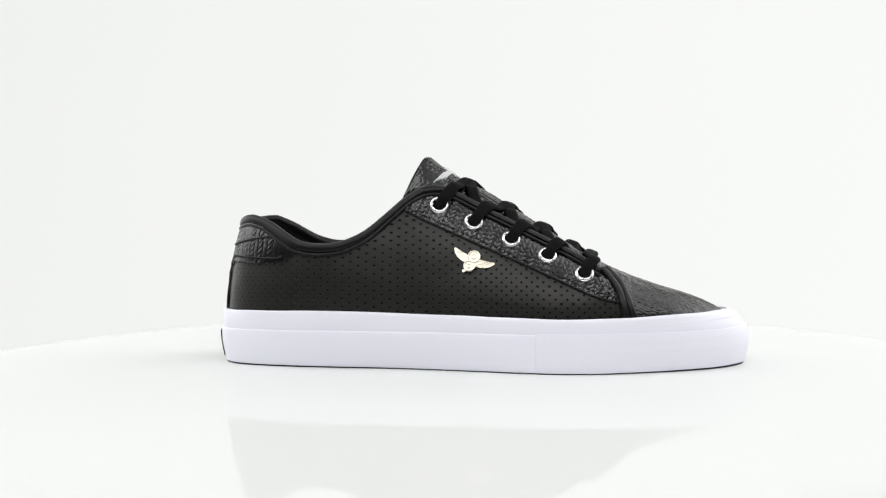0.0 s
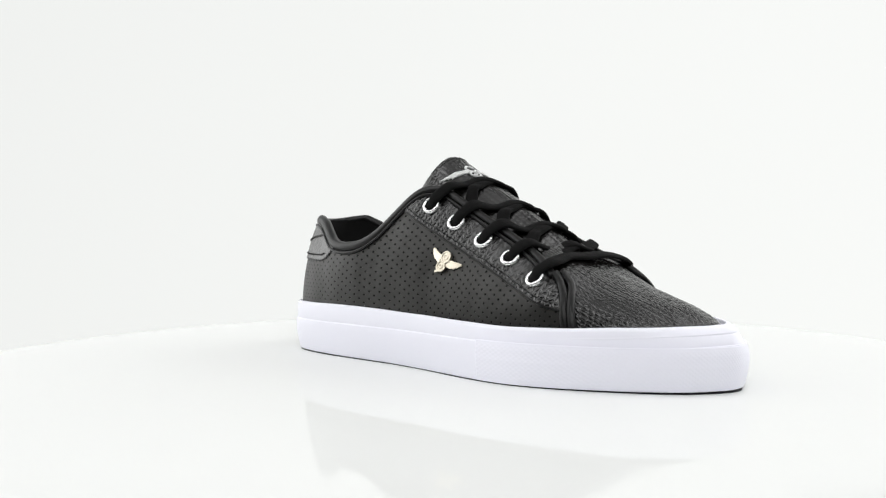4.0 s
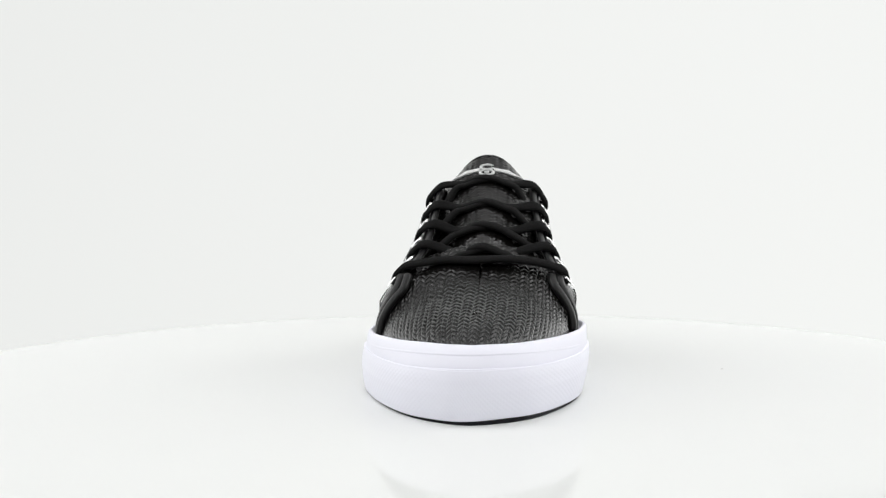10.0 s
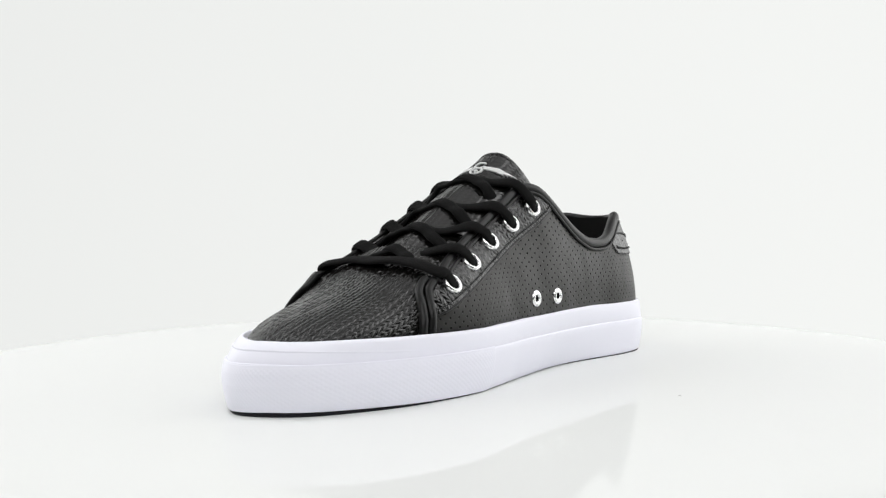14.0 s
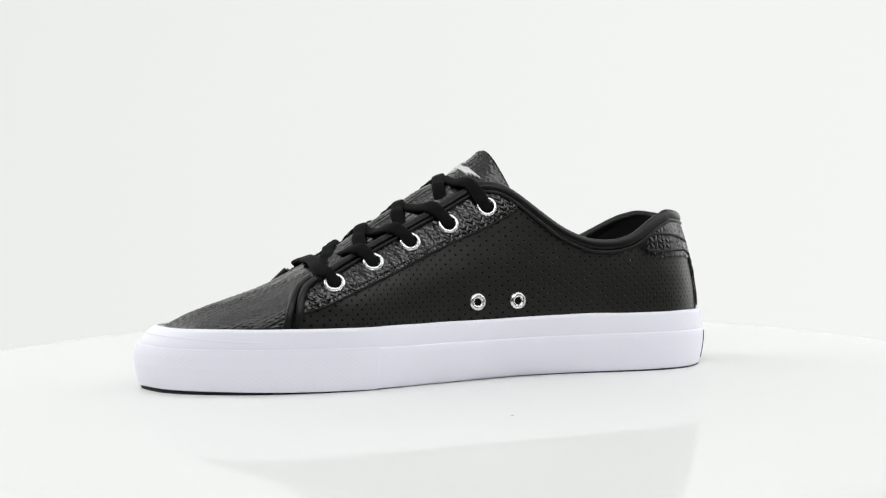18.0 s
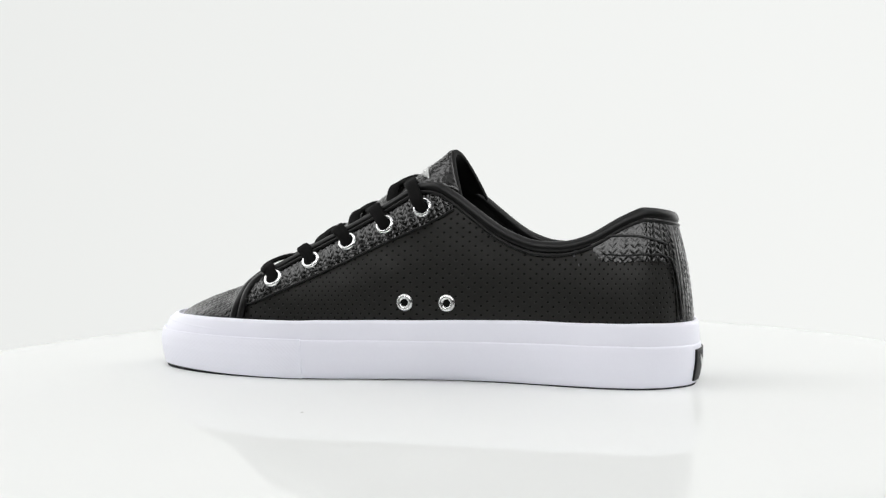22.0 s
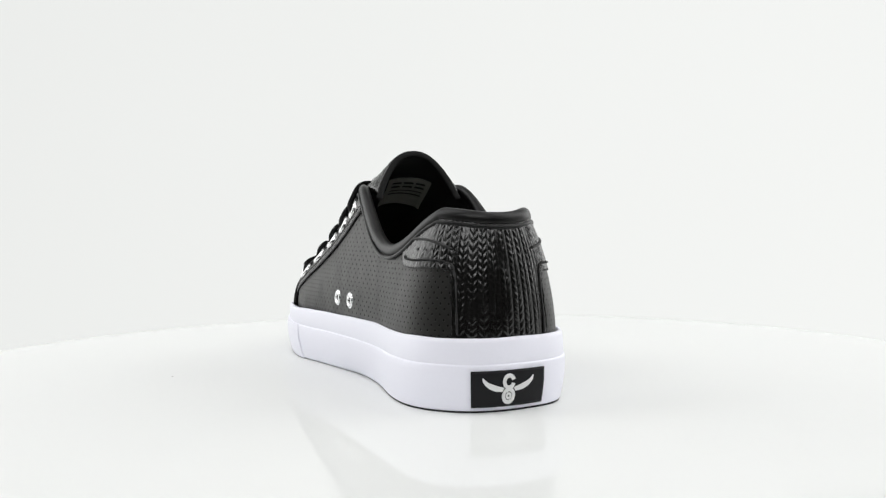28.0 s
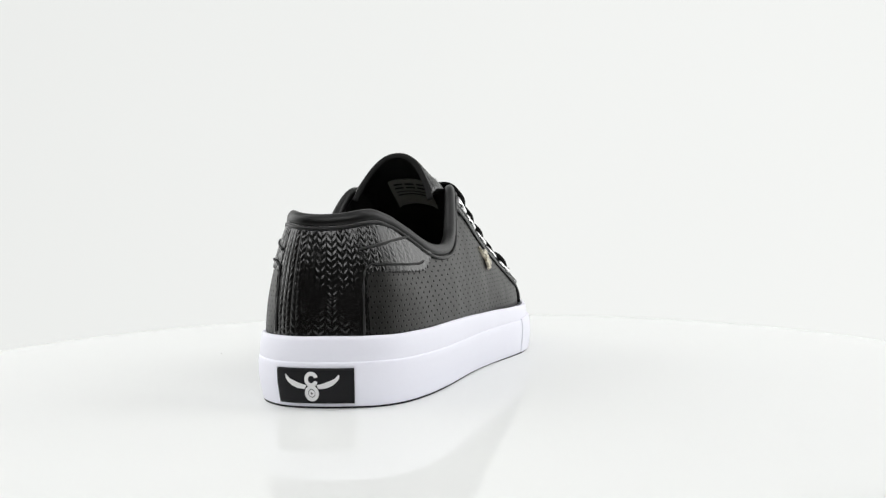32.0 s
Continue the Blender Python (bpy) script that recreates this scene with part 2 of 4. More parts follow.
def backdrop_sweep():
    """A white tent wall that runs round the back and both sides and curves out over the floor."""
    # the side runs are unseen; their added glow brightens reflections in the leather
    plan = [((-2.1, y), (1.0, 0.0)) for y in np.linspace(-0.6, 0.5, 5)]
    plan += [((-0.9 - 1.2 * math.cos(a), 0.75 + 1.2 * math.sin(a)), (math.cos(a), -math.sin(a))) for a in np.linspace(0, math.pi / 2, 16)]
    plan += [((x, 1.95), (0.0, -1.0)) for x in np.linspace(-0.6, 0.6, 5)]
    plan += [((0.9 + 1.2 * math.sin(a), 0.75 + 1.2 * math.cos(a)), (-math.sin(a), -math.cos(a))) for a in np.linspace(0, math.pi / 2, 16)]
    plan += [((2.1, y), (-1.0, 0.0)) for y in np.linspace(0.5, -0.6, 5)]
    prof = [(1.1, -0.75)] + [(0.6 - 0.6 * math.sin(a), -0.15 - 0.6 * math.cos(a)) for a in np.linspace(0, math.pi / 2, 14)] + [(0.0, z) for z in np.linspace(0.1, 2.2, 6)]
    P = np.array([[(p[0] + n[0] * off, p[1] + n[1] * off, z) for off, z in prof] for p, n in plan])
    back = np.array([[(p[0] + n[0] * (off - 0.004), p[1] + n[1] * (off - 0.004), z - 0.004) for off, z in prof] for p, n in plan])
    verts = np.concatenate([P.reshape(-1, 3), back.reshape(-1, 3)])
    nu, nv = P.shape[:2]
    faces = grid_faces(nu, nv) + grid_faces(nu, nv, flip=True, start=nu * nv)
    ob = mesh_object("backdrop", verts, faces, M_GLOW_SHEET)
    return tagged(ob, "seamless white backdrop round the turntable, made to glow by itself", kind="structure")


def turned(name, outline, mat, n=180):
    """A body of revolution about the upright axis from (radius, height) pairs, closed at both ends."""
    th = np.arange(n) / n * 2 * np.pi
    P = np.array([[(r * math.cos(t), r * math.sin(t), z) for r, z in outline] for t in th])
    m = len(outline)
    verts = np.concatenate([P.reshape(-1, 3), [[0, 0, outline[0][1]], [0, 0, outline[-1][1]]]])
    faces = grid_faces(n, m, closed_u=True)
    for i in range(n):
        j = (i + 1) % n
        faces.append([i * m, n * m, j * m])
        faces.append([i * m + m - 1, j * m + m - 1, n * m + 1])
    return mesh_object(name, verts, faces, mat)


def build_turntable():
    """A white disc that turns on a narrower foot."""
    base = tagged(new("turntable"), "round glossy white turntable that mirrors the sneaker", "turntable")
    edge = [(DISC_R - 0.0002, 0.0), (DISC_R, -0.0002)]
    low = [(DISC_R - 0.0015 + 0.0015 * math.cos(a), -0.0165 - 0.0015 * math.sin(a)) for a in np.linspace(0, math.pi / 2, 5)]
    top = turned("platter", [(0.02, 0.0), (DISC_R - 0.02, 0.0)] + edge + low + [(0.10, -0.018)], M_TABLE)
    top.parent = base
    foot = turned("hub", [(0.09, -0.018), (0.09, -0.05), (0.08, -0.055)], M_TABLE, 64)
    foot.parent = base
    turned_speck = mesh_object("dust_speck", [(0.1445, -0.0066, 0.0001), (0.1458, -0.0064, 0.0001), (0.1460, -0.0056, 0.0001), (0.1450, -0.0054, 0.0001), (0.1452, -0.0060, 0.0005)],
                               [[0, 1, 4], [1, 2, 4], [2, 3, 4], [3, 0, 4]], M_SPECK, base, "grey speck of dust")
    turned_speck.matrix_local = Matrix.Rotation(radians(-RATE * 9.0), 4, "Z")
    return base


DISC_R = 0.290
turntable = build_turntable()
plinth = turned("plinth", [(0.12, -0.055), (0.125, -0.058), (0.125, -0.755), (0.12, -0.758)], M_PAPER_MATT, 64)
tagged(plinth, "white round plinth under the turntable", kind="structure")
backdrop_sweep()
slab("ground", -2.8, 2.8, -2.6, 2.4, -0.80, -0.76, M_ROOM, "dark studio floor under the turntable", 0)
slab("wall_back", -2.8, 2.8, 2.4, 2.5, -0.80, 2.4, M_ROOM, "dark studio wall behind the backdrop", 0)
slab("wall_left", -2.9, -2.8, -2.6, 2.4, -0.80, 2.4, M_ROOM, "dark studio side wall", 0)
slab("wall_right", 2.8, 2.9, -2.6, 2.4, -0.80, 2.4, M_ROOM, "dark studio side wall", 0)
slab("ceiling", -2.8, 2.8, -2.6, 2.4, 2.4, 2.5, M_ROOM, "dark studio ceiling", 0)
slab("wall_front", -2.8, 2.8, -2.7, -2.6, -0.80, 2.4, M_ROOM, "dark studio wall behind the camera", 0)


# ---- the sneaker's form: millimetres, s from heel to toe, w to its left, z up ----
SOLE = [(-3.9, 2), (0.0, -14), (5.2, -25.3), (14.5, -33.0), (28, -37.6), (47, -40.2), (74, -41.5), (107, -41), (134, -43), (156, -47),
        (175, -50), (200, -51), (222, -46), (246, -36.5), (266, -26), (281, -14.6), (290.2, -1), (292.8, 7), (290.2, 17), (279, 32.4), (257, 44),
        (234, 51), (212, 53.3), (193, 53.2), (180, 50.5), (167, 46), (151, 38.8), (124, 32.5), (98, 33), (74, 34.5), (52, 37),
        (35, 37.6), (21, 35.8), (8.2, 29.7), (-2.2, 17)]
N_RING = 1400
sole_ring = spline(SOLE, N_RING, True)


def smooth_ring(r, times):
    for _ in range(times):
        r = 0.25 * np.roll(r, 1, 0) + 0.5 * r + 0.25 * np.roll(r, -1, 0)
    return r


sole_ring = smooth_ring(sole_ring, 300)


def inset(ring, d):
    t = np.roll(ring, -1, 0) - np.roll(ring, 1, 0)
    n = np.stack([-t[:, 1], t[:, 0]], 1)
    n /= np.linalg.norm(n, axis=1, keepdims=True)
    return ring + n * np.asarray(d).reshape(-1, 1)


# the rim of the sole fills the waist that the ground line has
waist = profile([(-10, 0), (60, 0.2), (85, 4.0), (125, 8.6), (150, 6.0), (175, 1.0), (200, 0), (300, 0)])
waist_a = profile([(-10, 0), (60, 0), (90, 0), (125, -0.2), (150, -2.2), (175, -3.8), (200, -4.2), (225, -2.6), (250, 0), (300, 0)])
is_b = np.arange(N_RING) > N_RING * 17.3 / 35
rim_ring = inset(sole_ring, profile([(-10, 0.3), (20, 0), (235, 0), (262, 1.9), (282, 6.3), (295, 8.2)])(sole_ring[:, 0]))
rim_ring[:, 1] += np.where(is_b, waist(sole_ring[:, 0]), -waist_a(sole_ring[:, 0]))
rim_ring = smooth_ring(rim_ring, 150)
toe_in = profile([(-10, 2.4), (20, 2.8), (60, 2.4), (230, 2.6), (265, 2.8), (285, 3.0), (295, 3.0)])
# the upper stands further in along the ball, most on the outer side
ball_in = profile([(-10, 0), (110, 0), (145, 1.6), (175, 2.9), (205, 3.2), (225, 2.4), (245, 0.5), (260, 0), (300, 0)])
base_ring = inset(rim_ring, toe_in(rim_ring[:, 0]) + np.where(is_b, 0.45, 1.0) * ball_in(rim_ring[:, 0]))
base_ring = smooth_ring(base_ring, 60)
rim_z = profile([(-10, 30.2), (40, 30.5), (80, 30.8), (110, 30), (165, 28.6), (205, 27.8), (230, 28.2), (255, 29.3), (292, 29.8)])
# the rim runs a little higher along the inner side of the forefoot
rim_b = profile([(80, 0), (120, 0.6), (158, 1.2), (185, 1.5), (212, 1.9), (240, 1.1), (270, 0), (300, 0)])


def rim_height(xy):
    return rim_z(xy[..., 0]) + rim_b(xy[..., 0]) * np.clip((xy[..., 1] - 8) / 25, 0, 1)


ridge_z = profile([(0, 100), (30, 100), (60, 99), (95, 108), (119, 114.5), (133, 106.5), (151, 94.8), (170, 82.5), (190, 70.8), (216, 55), (231, 48.3), (253, 40.5), (266, 36.6)])
ridge_w = profile([(0, 1.5), (60, 2.0), (120, 3.5), (200, 6.5), (240, 7.5), (265, 7.5)])
bulge = profile([(-5, 1.75), (5, 1.7), (15, 1.7), (35, 1.8), (60, 2.2), (128, 2.15), (166, 2.1), (200, 2.4), (214, 3.0), (222, 2.6), (232, 2.1), (245, 1.9), (265, 1.5), (286, 1.12)])
skew = profile([(-10, 0), (50, 0.0), (80, 0.03), (120, 0.085), (215, 0.085), (240, 0.03), (262, 0), (300, 0)])

lean = profile([(-10, 0), (60, 0), (100, 0.9), (130, 1), (170, 1), (205, 0.7), (235, 0), (300, 0)])

heel_out = profile([(-10, 0), (5, 0.1), (20, 1), (50, 1), (80, 0.3), (110, 0), (300, 0)])

base_closed = np.vstack([base_ring, base_ring[:1]])
heel_i = 0
toe_i = int(np.argmax(base_ring[:, 0]))
arc = np.concatenate([[0], np.cumsum(np.linalg.norm(np.diff(base_closed, axis=0), axis=1))])


def ring_at(ring, q):
    x = (np.asarray(q, float) % 1.0) * N_RING
    i = x.astype(int) % N_RING
    f = (x - np.floor(x))[..., None]
    return ring[i] * (1 - f) + ring[(i + 1) % N_RING] * f


SIDE_A = np.arange(2, toe_i)
SIDE_B = np.arange(toe_i, N_RING - 2)[::-1]


def q_at(side, s):
    """The place on the ring, on side 'a' (outer) or 'b' (inner), at length s. Side b is counted below nought."""
    if side == "a":
        return np.interp(s, base_ring[SIDE_A, 0], SIDE_A / N_RING)
    return np.interp(s, base_ring[SIDE_B, 0], SIDE_B / N_RING - 1.0)


def body(q, z=None, phi=None):
    """A point of the upper's surface over the ring at q, at height z or at the angle phi from the rim."""
    b = ring_at(base_ring, q)
    sc = np.clip(b[..., 0], 22, 258)
    sc = np.where(b[..., 0] > 236, 236 + 22 * np.tanh((b[..., 0] - 236) / 30), sc)
    c = np.stack([sc, ridge_w(sc)], -1)
    z0, z1, n = rim_height(b) - 1.5, ridge_z(sc), bulge(b[..., 0])
    if phi is None:
        up = np.clip((z - z0) / (z1 - z0), 0, 0.9995)
        out = (1 - up ** n) ** (1 / n)
    else:
        up, out = np.sin(phi) ** (2 / n), np.cos(phi) ** (2 / n)
    xy = c + (b - c) * out[..., None]
    g = lean(b[..., 0]) * np.where(b[..., 1] < c[..., 1], 2.1 * np.clip((up - 0.15) / 0.4, 0, 1), 1.6 * np.clip((up - 0.5) / 0.3, 0, 1))
    g = g + np.where(b[..., 1] > c[..., 1], 1.6, 0) * heel_out(b[..., 0]) * np.clip(1 - (up - 0.2) / 0.8, 0, 1)
    xy[..., 1] += g * np.clip(out / 0.25, 0, 1)
    xy[..., 0] -= skew(xy[..., 0]) * (xy[..., 1] - c[..., 1])
    return np.concatenate([xy, (z0 + (z1 - z0) * up)[..., None]], -1) * MM


def side_patch(side, low, high, nu, nv):
    """A grid on one side of the upper between two lines given as (s, z) points."""
    lo, hi = spline(low, nu), spline(high, nu)
    v = np.linspace(0, 1, nv)[None, :, None]
    sz = lo[:, None] * (1 - v) + hi[:, None] * v
    return body(q_at(side, sz[..., 0]), sz[..., 1]), sz


def chance(a, b, k):
    """A repeatable number from 0 to 1 for each pair of counts."""
    v = np.sin(a * 127.1 + b * 311.7 + k * 74.7) * 43758.5453
    return v - np.floor(v)


def weave(x, y, depth=0.5, c=2.7, p=2.0, tilt=0.5, slope=0.55, wild=0.0):
    """Relief of the embossed braid: columns of slanting rounded strands, each a little askew."""
    col = np.floor(x / c)
    fx = x / c - col
    slant = np.where(col % 2 == 0, 1, -1)
    yy = y / p + slant * (fx - 0.5) * slope + np.floor(col / 2) * 0.5 + (0.12 + 0.12 * wild) * np.sin(np.floor(col / 2) * 2.4 + y * 0.11)
    row = np.floor(yy)
    fy = yy - row
    pair = x / (2 * c) - np.floor(x / (2 * c))
    across, along = np.sin(np.pi * fx) ** 0.45 * np.sin(np.pi * pair) ** 0.4, np.sin(np.pi * fy) ** 0.7
    askew = ((chance(col, row, 1) - 0.5) * (fx - 0.5) + (chance(col, row, 2) - 0.5) * (fy - 0.5)) * 1.6
    worn = 0.8 - 0.04 * wild + 0.3 * np.sin(x * 0.37 + 0.6 * np.sin(y * 0.21)) * np.sin(y * 0.29 + 1.7) + 0.22 * wild * np.sin(x * 0.23 + 1.1 * np.sin(y * 0.05))
    return depth * (worn * across * along * (1 + tilt * askew) * (0.85 + 0.25 * chance(col, row, 3)) - 0.5)


TOPLINE = [(8, 84.1), (20, 84.0), (28, 82.0), (34, 79.0), (41, 74.9), (49, 70.3), (56, 68.3), (63, 67.6), (70, 67.8), (76, 68.6), (82, 70.6), (88, 73.6), (94, 77.8), (103, 86.0), (112, 93.9), (120, 97.9), (128, 97.6), (134, 95.5)]
THROAT = [(134, 95.2), (152, 85), (171, 75), (190, 65.4), (205, 57.4), (212.5, 52.5)]
# the inner side's edge dips less
TOPLINE_B = [(8, 84.2), (19, 84.0), (25, 81.8), (31, 78.6), (37, 74.8), (43, 71.6), (50, 69.4), (57, 68.4), (65, 68.6), (71, 69.4), (78, 71.7), (85, 74.8), (92, 79), (99, 84), (105, 88.3), (112, 93.2), (120, 97.2), (128, 97.6), (134, 95.5)]
EDGE = {"a": profile(TOPLINE + THROAT[1:]), "b": profile(TOPLINE_B + THROAT[1:])}


def build_sneaker():
    shoe = tagged(new("sneaker"), "black low-top leather sneaker with white rubber sole", "shoe")

    # sole: ground layer, rubber wall in two bands
    def wall(q, z, out=0.0):
        top = rim_height(ring_at(rim_ring, q))
        f = np.clip(z / top, 0, 1)[..., None]
        g = f ** shoulder(ring_at(rim_ring, q)[..., :1])
        xy = ring_at(sole_ring, q) * (1 - g) + ring_at(rim_ring, q) * g
        d = np.stack([ring_at(rim_n, q)[..., 0], ring_at(rim_n, q)[..., 1]], -1)
        sag = 0.9 * np.sin(np.pi * np.clip(z / top, 0, 1)) + out
        return np.concatenate([xy + d * sag[..., None], (z + (spring(xy[..., 0]) + toe_gap(xy[..., 0]) * np.clip(xy[..., 1] / 22, 0, 1)) * (1 - f[..., 0]))[..., None]], -1) * MM
    shoulder = profile([(-10, 1.7), (225, 1.7), (262, 3.6), (278, 4.8), (300, 5.0)])
    t = np.roll(rim_ring, -1, 0) - np.roll(rim_ring, 1, 0)
    rim_n = np.stack([t[:, 1], -t[:, 0]], 1)
    rim_n /= np.linalg.norm(rim_n, axis=1, keepdims=True)
    # the tape ends a little higher round the inner side of the toe
    toe_gap = profile([(-10, 0), (185, 0), (215, 0.2), (245, 0.6), (275, 0.8), (300, 0.8)])
    spring = profile([(-10, 0.0), (10, 0.0), (250, 0.0), (280, 0.3), (292, 0.5)])

    nq = 420
    q = np.arange(nq) / nq
    rings = []
    for z, out in [(0.0, -7), (0.0, -1.5), (0.85, -1.4), (0.85, -9)]:
        rings.append(wall(q, np.full(nq, z), np.full(nq, out)))
    P = np.stack(rings, 1)
    P[:, :2, 2] = 0.0
    nv = P.shape[1]
    verts = np.concatenate([P.reshape(-1, 3), [[0.14, 0, 0.0005], [0.14, 0, 0.0016]]])
    faces = grid_faces(nq, nv, closed_u=True)
    for i in range(nq):
        j = (i + 1) % nq
        faces.append([i * nv, nq * nv, j * nv])
        faces.append([i * nv + nv - 1, j * nv + nv - 1, nq * nv + 1])
    mesh_object("outsole", verts, faces, M_OUTSOLE, shoe, "black rubber outsole")

    band_z = profile([(-10, 19.8), (60, 20.3), (180, 20.3), (300, 20.3)])

    def band(name, levels, label):
        P = np.stack([wall(q, lev(q), np.full(nq, out)) for lev, out in levels], 1)
        mesh_object(name, P.reshape(-1, 3), grid_faces(nq, P.shape[1], closed_u=True), M_RUBBER, shoe, label)
    seam_z = lambda qq: band_z(ring_at(rim_ring, qq)[:, 0]) + 0.10 * np.sin(qq * 83 + 2) * np.sin(qq * 37)
    top_of = lambda qq: rim_height(ring_at(rim_ring, qq)) + 0.12 * np.sin(qq * 97) * np.sin(qq * 41 + 1)
    flat = lambda v: (lambda qq: np.full(len(qq), v))
    band("foxing", [(flat(0.8), -6), (flat(0.8), -1.5), (flat(0.9), -1.25), (flat(1.6), -1.05), (flat(4.0), -0.75), (flat(8.0), -0.25), (flat(12.0), 0.2), (flat(17.0), 0.4),
                    (lambda a: seam_z(a) - 0.9, 0.35), (lambda a: seam_z(a) - 0.25, 0.2), (lambda a: seam_z(a), -0.3), (lambda a: seam_z(a), -2)], "white rubber foxing tape")
    band("rim_tape", [(lambda a: seam_z(a) - 2, -0.6), (lambda a: seam_z(a) + 0.4, -0.05), (lambda a: seam_z(a) * 0.5 + top_of(a) * 0.5, 0.1), (lambda a: top_of(a) - 1.8, 0.15), (lambda a: top_of(a) - 0.7, -0.1),
                      (lambda a: top_of(a) - 0.15, -0.7), (lambda a: top_of(a), -1.4), (lambda a: top_of(a) - 0.6, -2.2), (lambda a: top_of(a) - 2.8, -2.9), (lambda a: top_of(a) - 4.0, -10.0)], "white rubber upper tape")

    # embossed toe bumper and the two ribs over it
    qa, qb = q_at("a", 184.0), q_at("b", 184.0) + 1.0
    qq = np.linspace(qa, qb, 800)
    zz = np.linspace(1.1, 20.6, 64)
    Q, Z = np.meshgrid(qq, zz, indexing="ij")
    G = wall(Q, Z, np.interp(Z, [0.7, 1.4, 4, 8, 12, 17, 21], [-1.3, -1.1, -0.75, -0.25, 0.2, 0.4, 0.3]))
    along = Q * arc[-1]
    fade = np.clip(np.minimum(Z - 2.5, 19.6 - Z) / 1.0, 0, 1)
    rel = 0.09 * fade * np.minimum(np.abs(np.sin(np.pi * (along * 0.75 + Z) / 2.0)), np.abs(np.sin(np.pi * (along * 0.75 - Z) / 2.0)))
    shell("toe_bumper", G, M_RUBBER, shoe, "white toe bumper embossed with small diamonds", lift=0.6, relief=rel, thick=1.6)
    for start, z_back, z_toe in ((212.0, 22.9, 26.3), (226.0, 17.6, 20.9)):
        qr = np.linspace(q_at("a", start), q_at("b", start) + 1.0, 300)
        sr = ring_at(base_ring, qr)[:, 0]
        zr = z_back + (z_toe - z_back) * np.clip((sr - start) / (284 - start), 0, 1) ** 1.4
        path = wall(qr, zr, np.full(300, 0.3 if z_back < 20 else -0.1))
        up = np.concatenate([ring_at(rim_n, qr), np.zeros((300, 1))], -1)
        size = np.clip(np.minimum(np.arange(300), 299 - np.arange(300)) / 40, 0.15, 1)
        tube("rib", path, up, 0.7, (0.5 if z_back < 20 else 0.22) * size, M_RUBBER, shoe)

    # heel label
    lw, lh = 20.4, 7.4
    qh = heel_i / N_RING

    def heel_face(a, b, out):
        a, b = np.asarray(a, float), np.asarray(b, float)
        return wall(qh + (3.2 - a) / arc[-1] * 0.965, 9.9 + b, out + np.interp(9.9 + b, [0.7, 1.4, 4, 8, 12, 17, 21], [-1.3, -1.1, -0.75, -0.25, 0.2, 0.4, 0.3]) - 0.25)
    A, B = np.meshgrid(np.linspace(-lw, lw, 40), np.linspace(-lh, lh, 14), indexing="ij")
    plate = shell("heel_label", heel_face(A, B, 0.6), M_LABEL, shoe, "black rubber heel label with a white winged emblem", lift=0.5, thick=1.0)
    emblem(lambda a, b, h: heel_face(1.2 - np.asarray(a), b, 1.15 + h), 1.0, M_WHITE, plate, 13.7, 3.3, 0.25)

    # quarters, perforated
    for side in "ab":
        qq = np.linspace(q_at(side, 226.5), 0.002 if side == "a" else -0.002, 300)
        sq = ring_at(base_ring, qq)[:, 0]
        hi = profile([(-10, 79), (16, 79), (30, 77), (44, 69.5), (59, 63.5), (70, 62.8), (84, 66), (97, 74.5), (112, 88), (130, 80), (150, 71), (170, 62), (190, 53), (208, 44), (228, 38)])(sq)
        v = np.linspace(0, 1, 46)[None]
        hi = np.where((sq > 40) & (sq < 112), EDGE[side](sq) - 4.5, hi)
        Zq = 26.0 * (1 - v) + hi[:, None] * v
        Qq = np.repeat(qq[:, None], 46, 1)
        P = body(Qq, Zq)
        uv = np.stack([Qq * arc[-1] * MM, Zq * MM], -1)
        shell("quarter", P, M_PERF, shoe, "smooth black leather quarter with punched holes", lift=0.0, uv=uv)

    # vamp over the toes
    va, vb = q_at("a", 196.0), q_at("b", 196.0) + 1.0
    Q, PH = np.meshgrid(np.linspace(va, vb, 1150), np.radians(np.linspace(0.5, 89.95, 300)), indexing="ij")
    P = body(Q, phi=PH)
    w_here = P[..., 1] / MM - ridge_w(P[..., 0] / MM)
    round_x = w_here + 0.9 * np.sign(w_here) * (ridge_z(P[..., 0] / MM) - P[..., 2] / MM) * np.abs(w_here) / 45
    rel = weave(round_x + 491.225, P[..., 0] / MM, 0.42, 2.45, 3.2, 0.2, 0.8)
    shell("vamp", P, M_WOVEN, shoe, "black toe vamp embossed like a braid", lift=-0.4, relief=rel, thick=0.9)

    # eyelet stays
    for side in "ab":
        low = {"a": [(110, 84.2), (120, 79.1), (135, 72.0), (150, 65.0), (164, 58.7), (178.5, 52.2), (193.5, 45.4), (205, 40.4), (216, 37.0), (223, 35.6)],
               "b": [(111, 83.8), (118, 80.1), (130, 74.6), (144, 69.0), (158, 62.9), (172, 56.6), (185.5, 50.5), (199, 44.6), (212, 39.2), (221, 36.2)]}[side]
        high = [(113, 92.5), (127, 95.6), (146, 87), (165, 77), (183, 67.8), (198, 60), (208, 54), (217, 46)]
        P, sz = side_patch(side, low, high, 480, 120)
        along = sz[..., 0] * 0.9 - sz[..., 1] * 0.43
        across = sz[..., 0] * 0.43 + sz[..., 1] * 0.9
        stay = shell("eyestay", P, M_WOVEN, shoe, "black braided-leather eyelet stay", lift=1.1, relief=weave(along + 100, across, 0.42, 2.4, 2.7, 0.8, 0.8), thick=1.3)
        seam_tube(side, low, 1.25, 0.65, "stay_piping", shoe)
        stitches(side, [(s, z + 2.2) for s, z in low], 1.7, shoe)
        # front binding, two cords
        back = 0.0 if side == "a" else -3.2
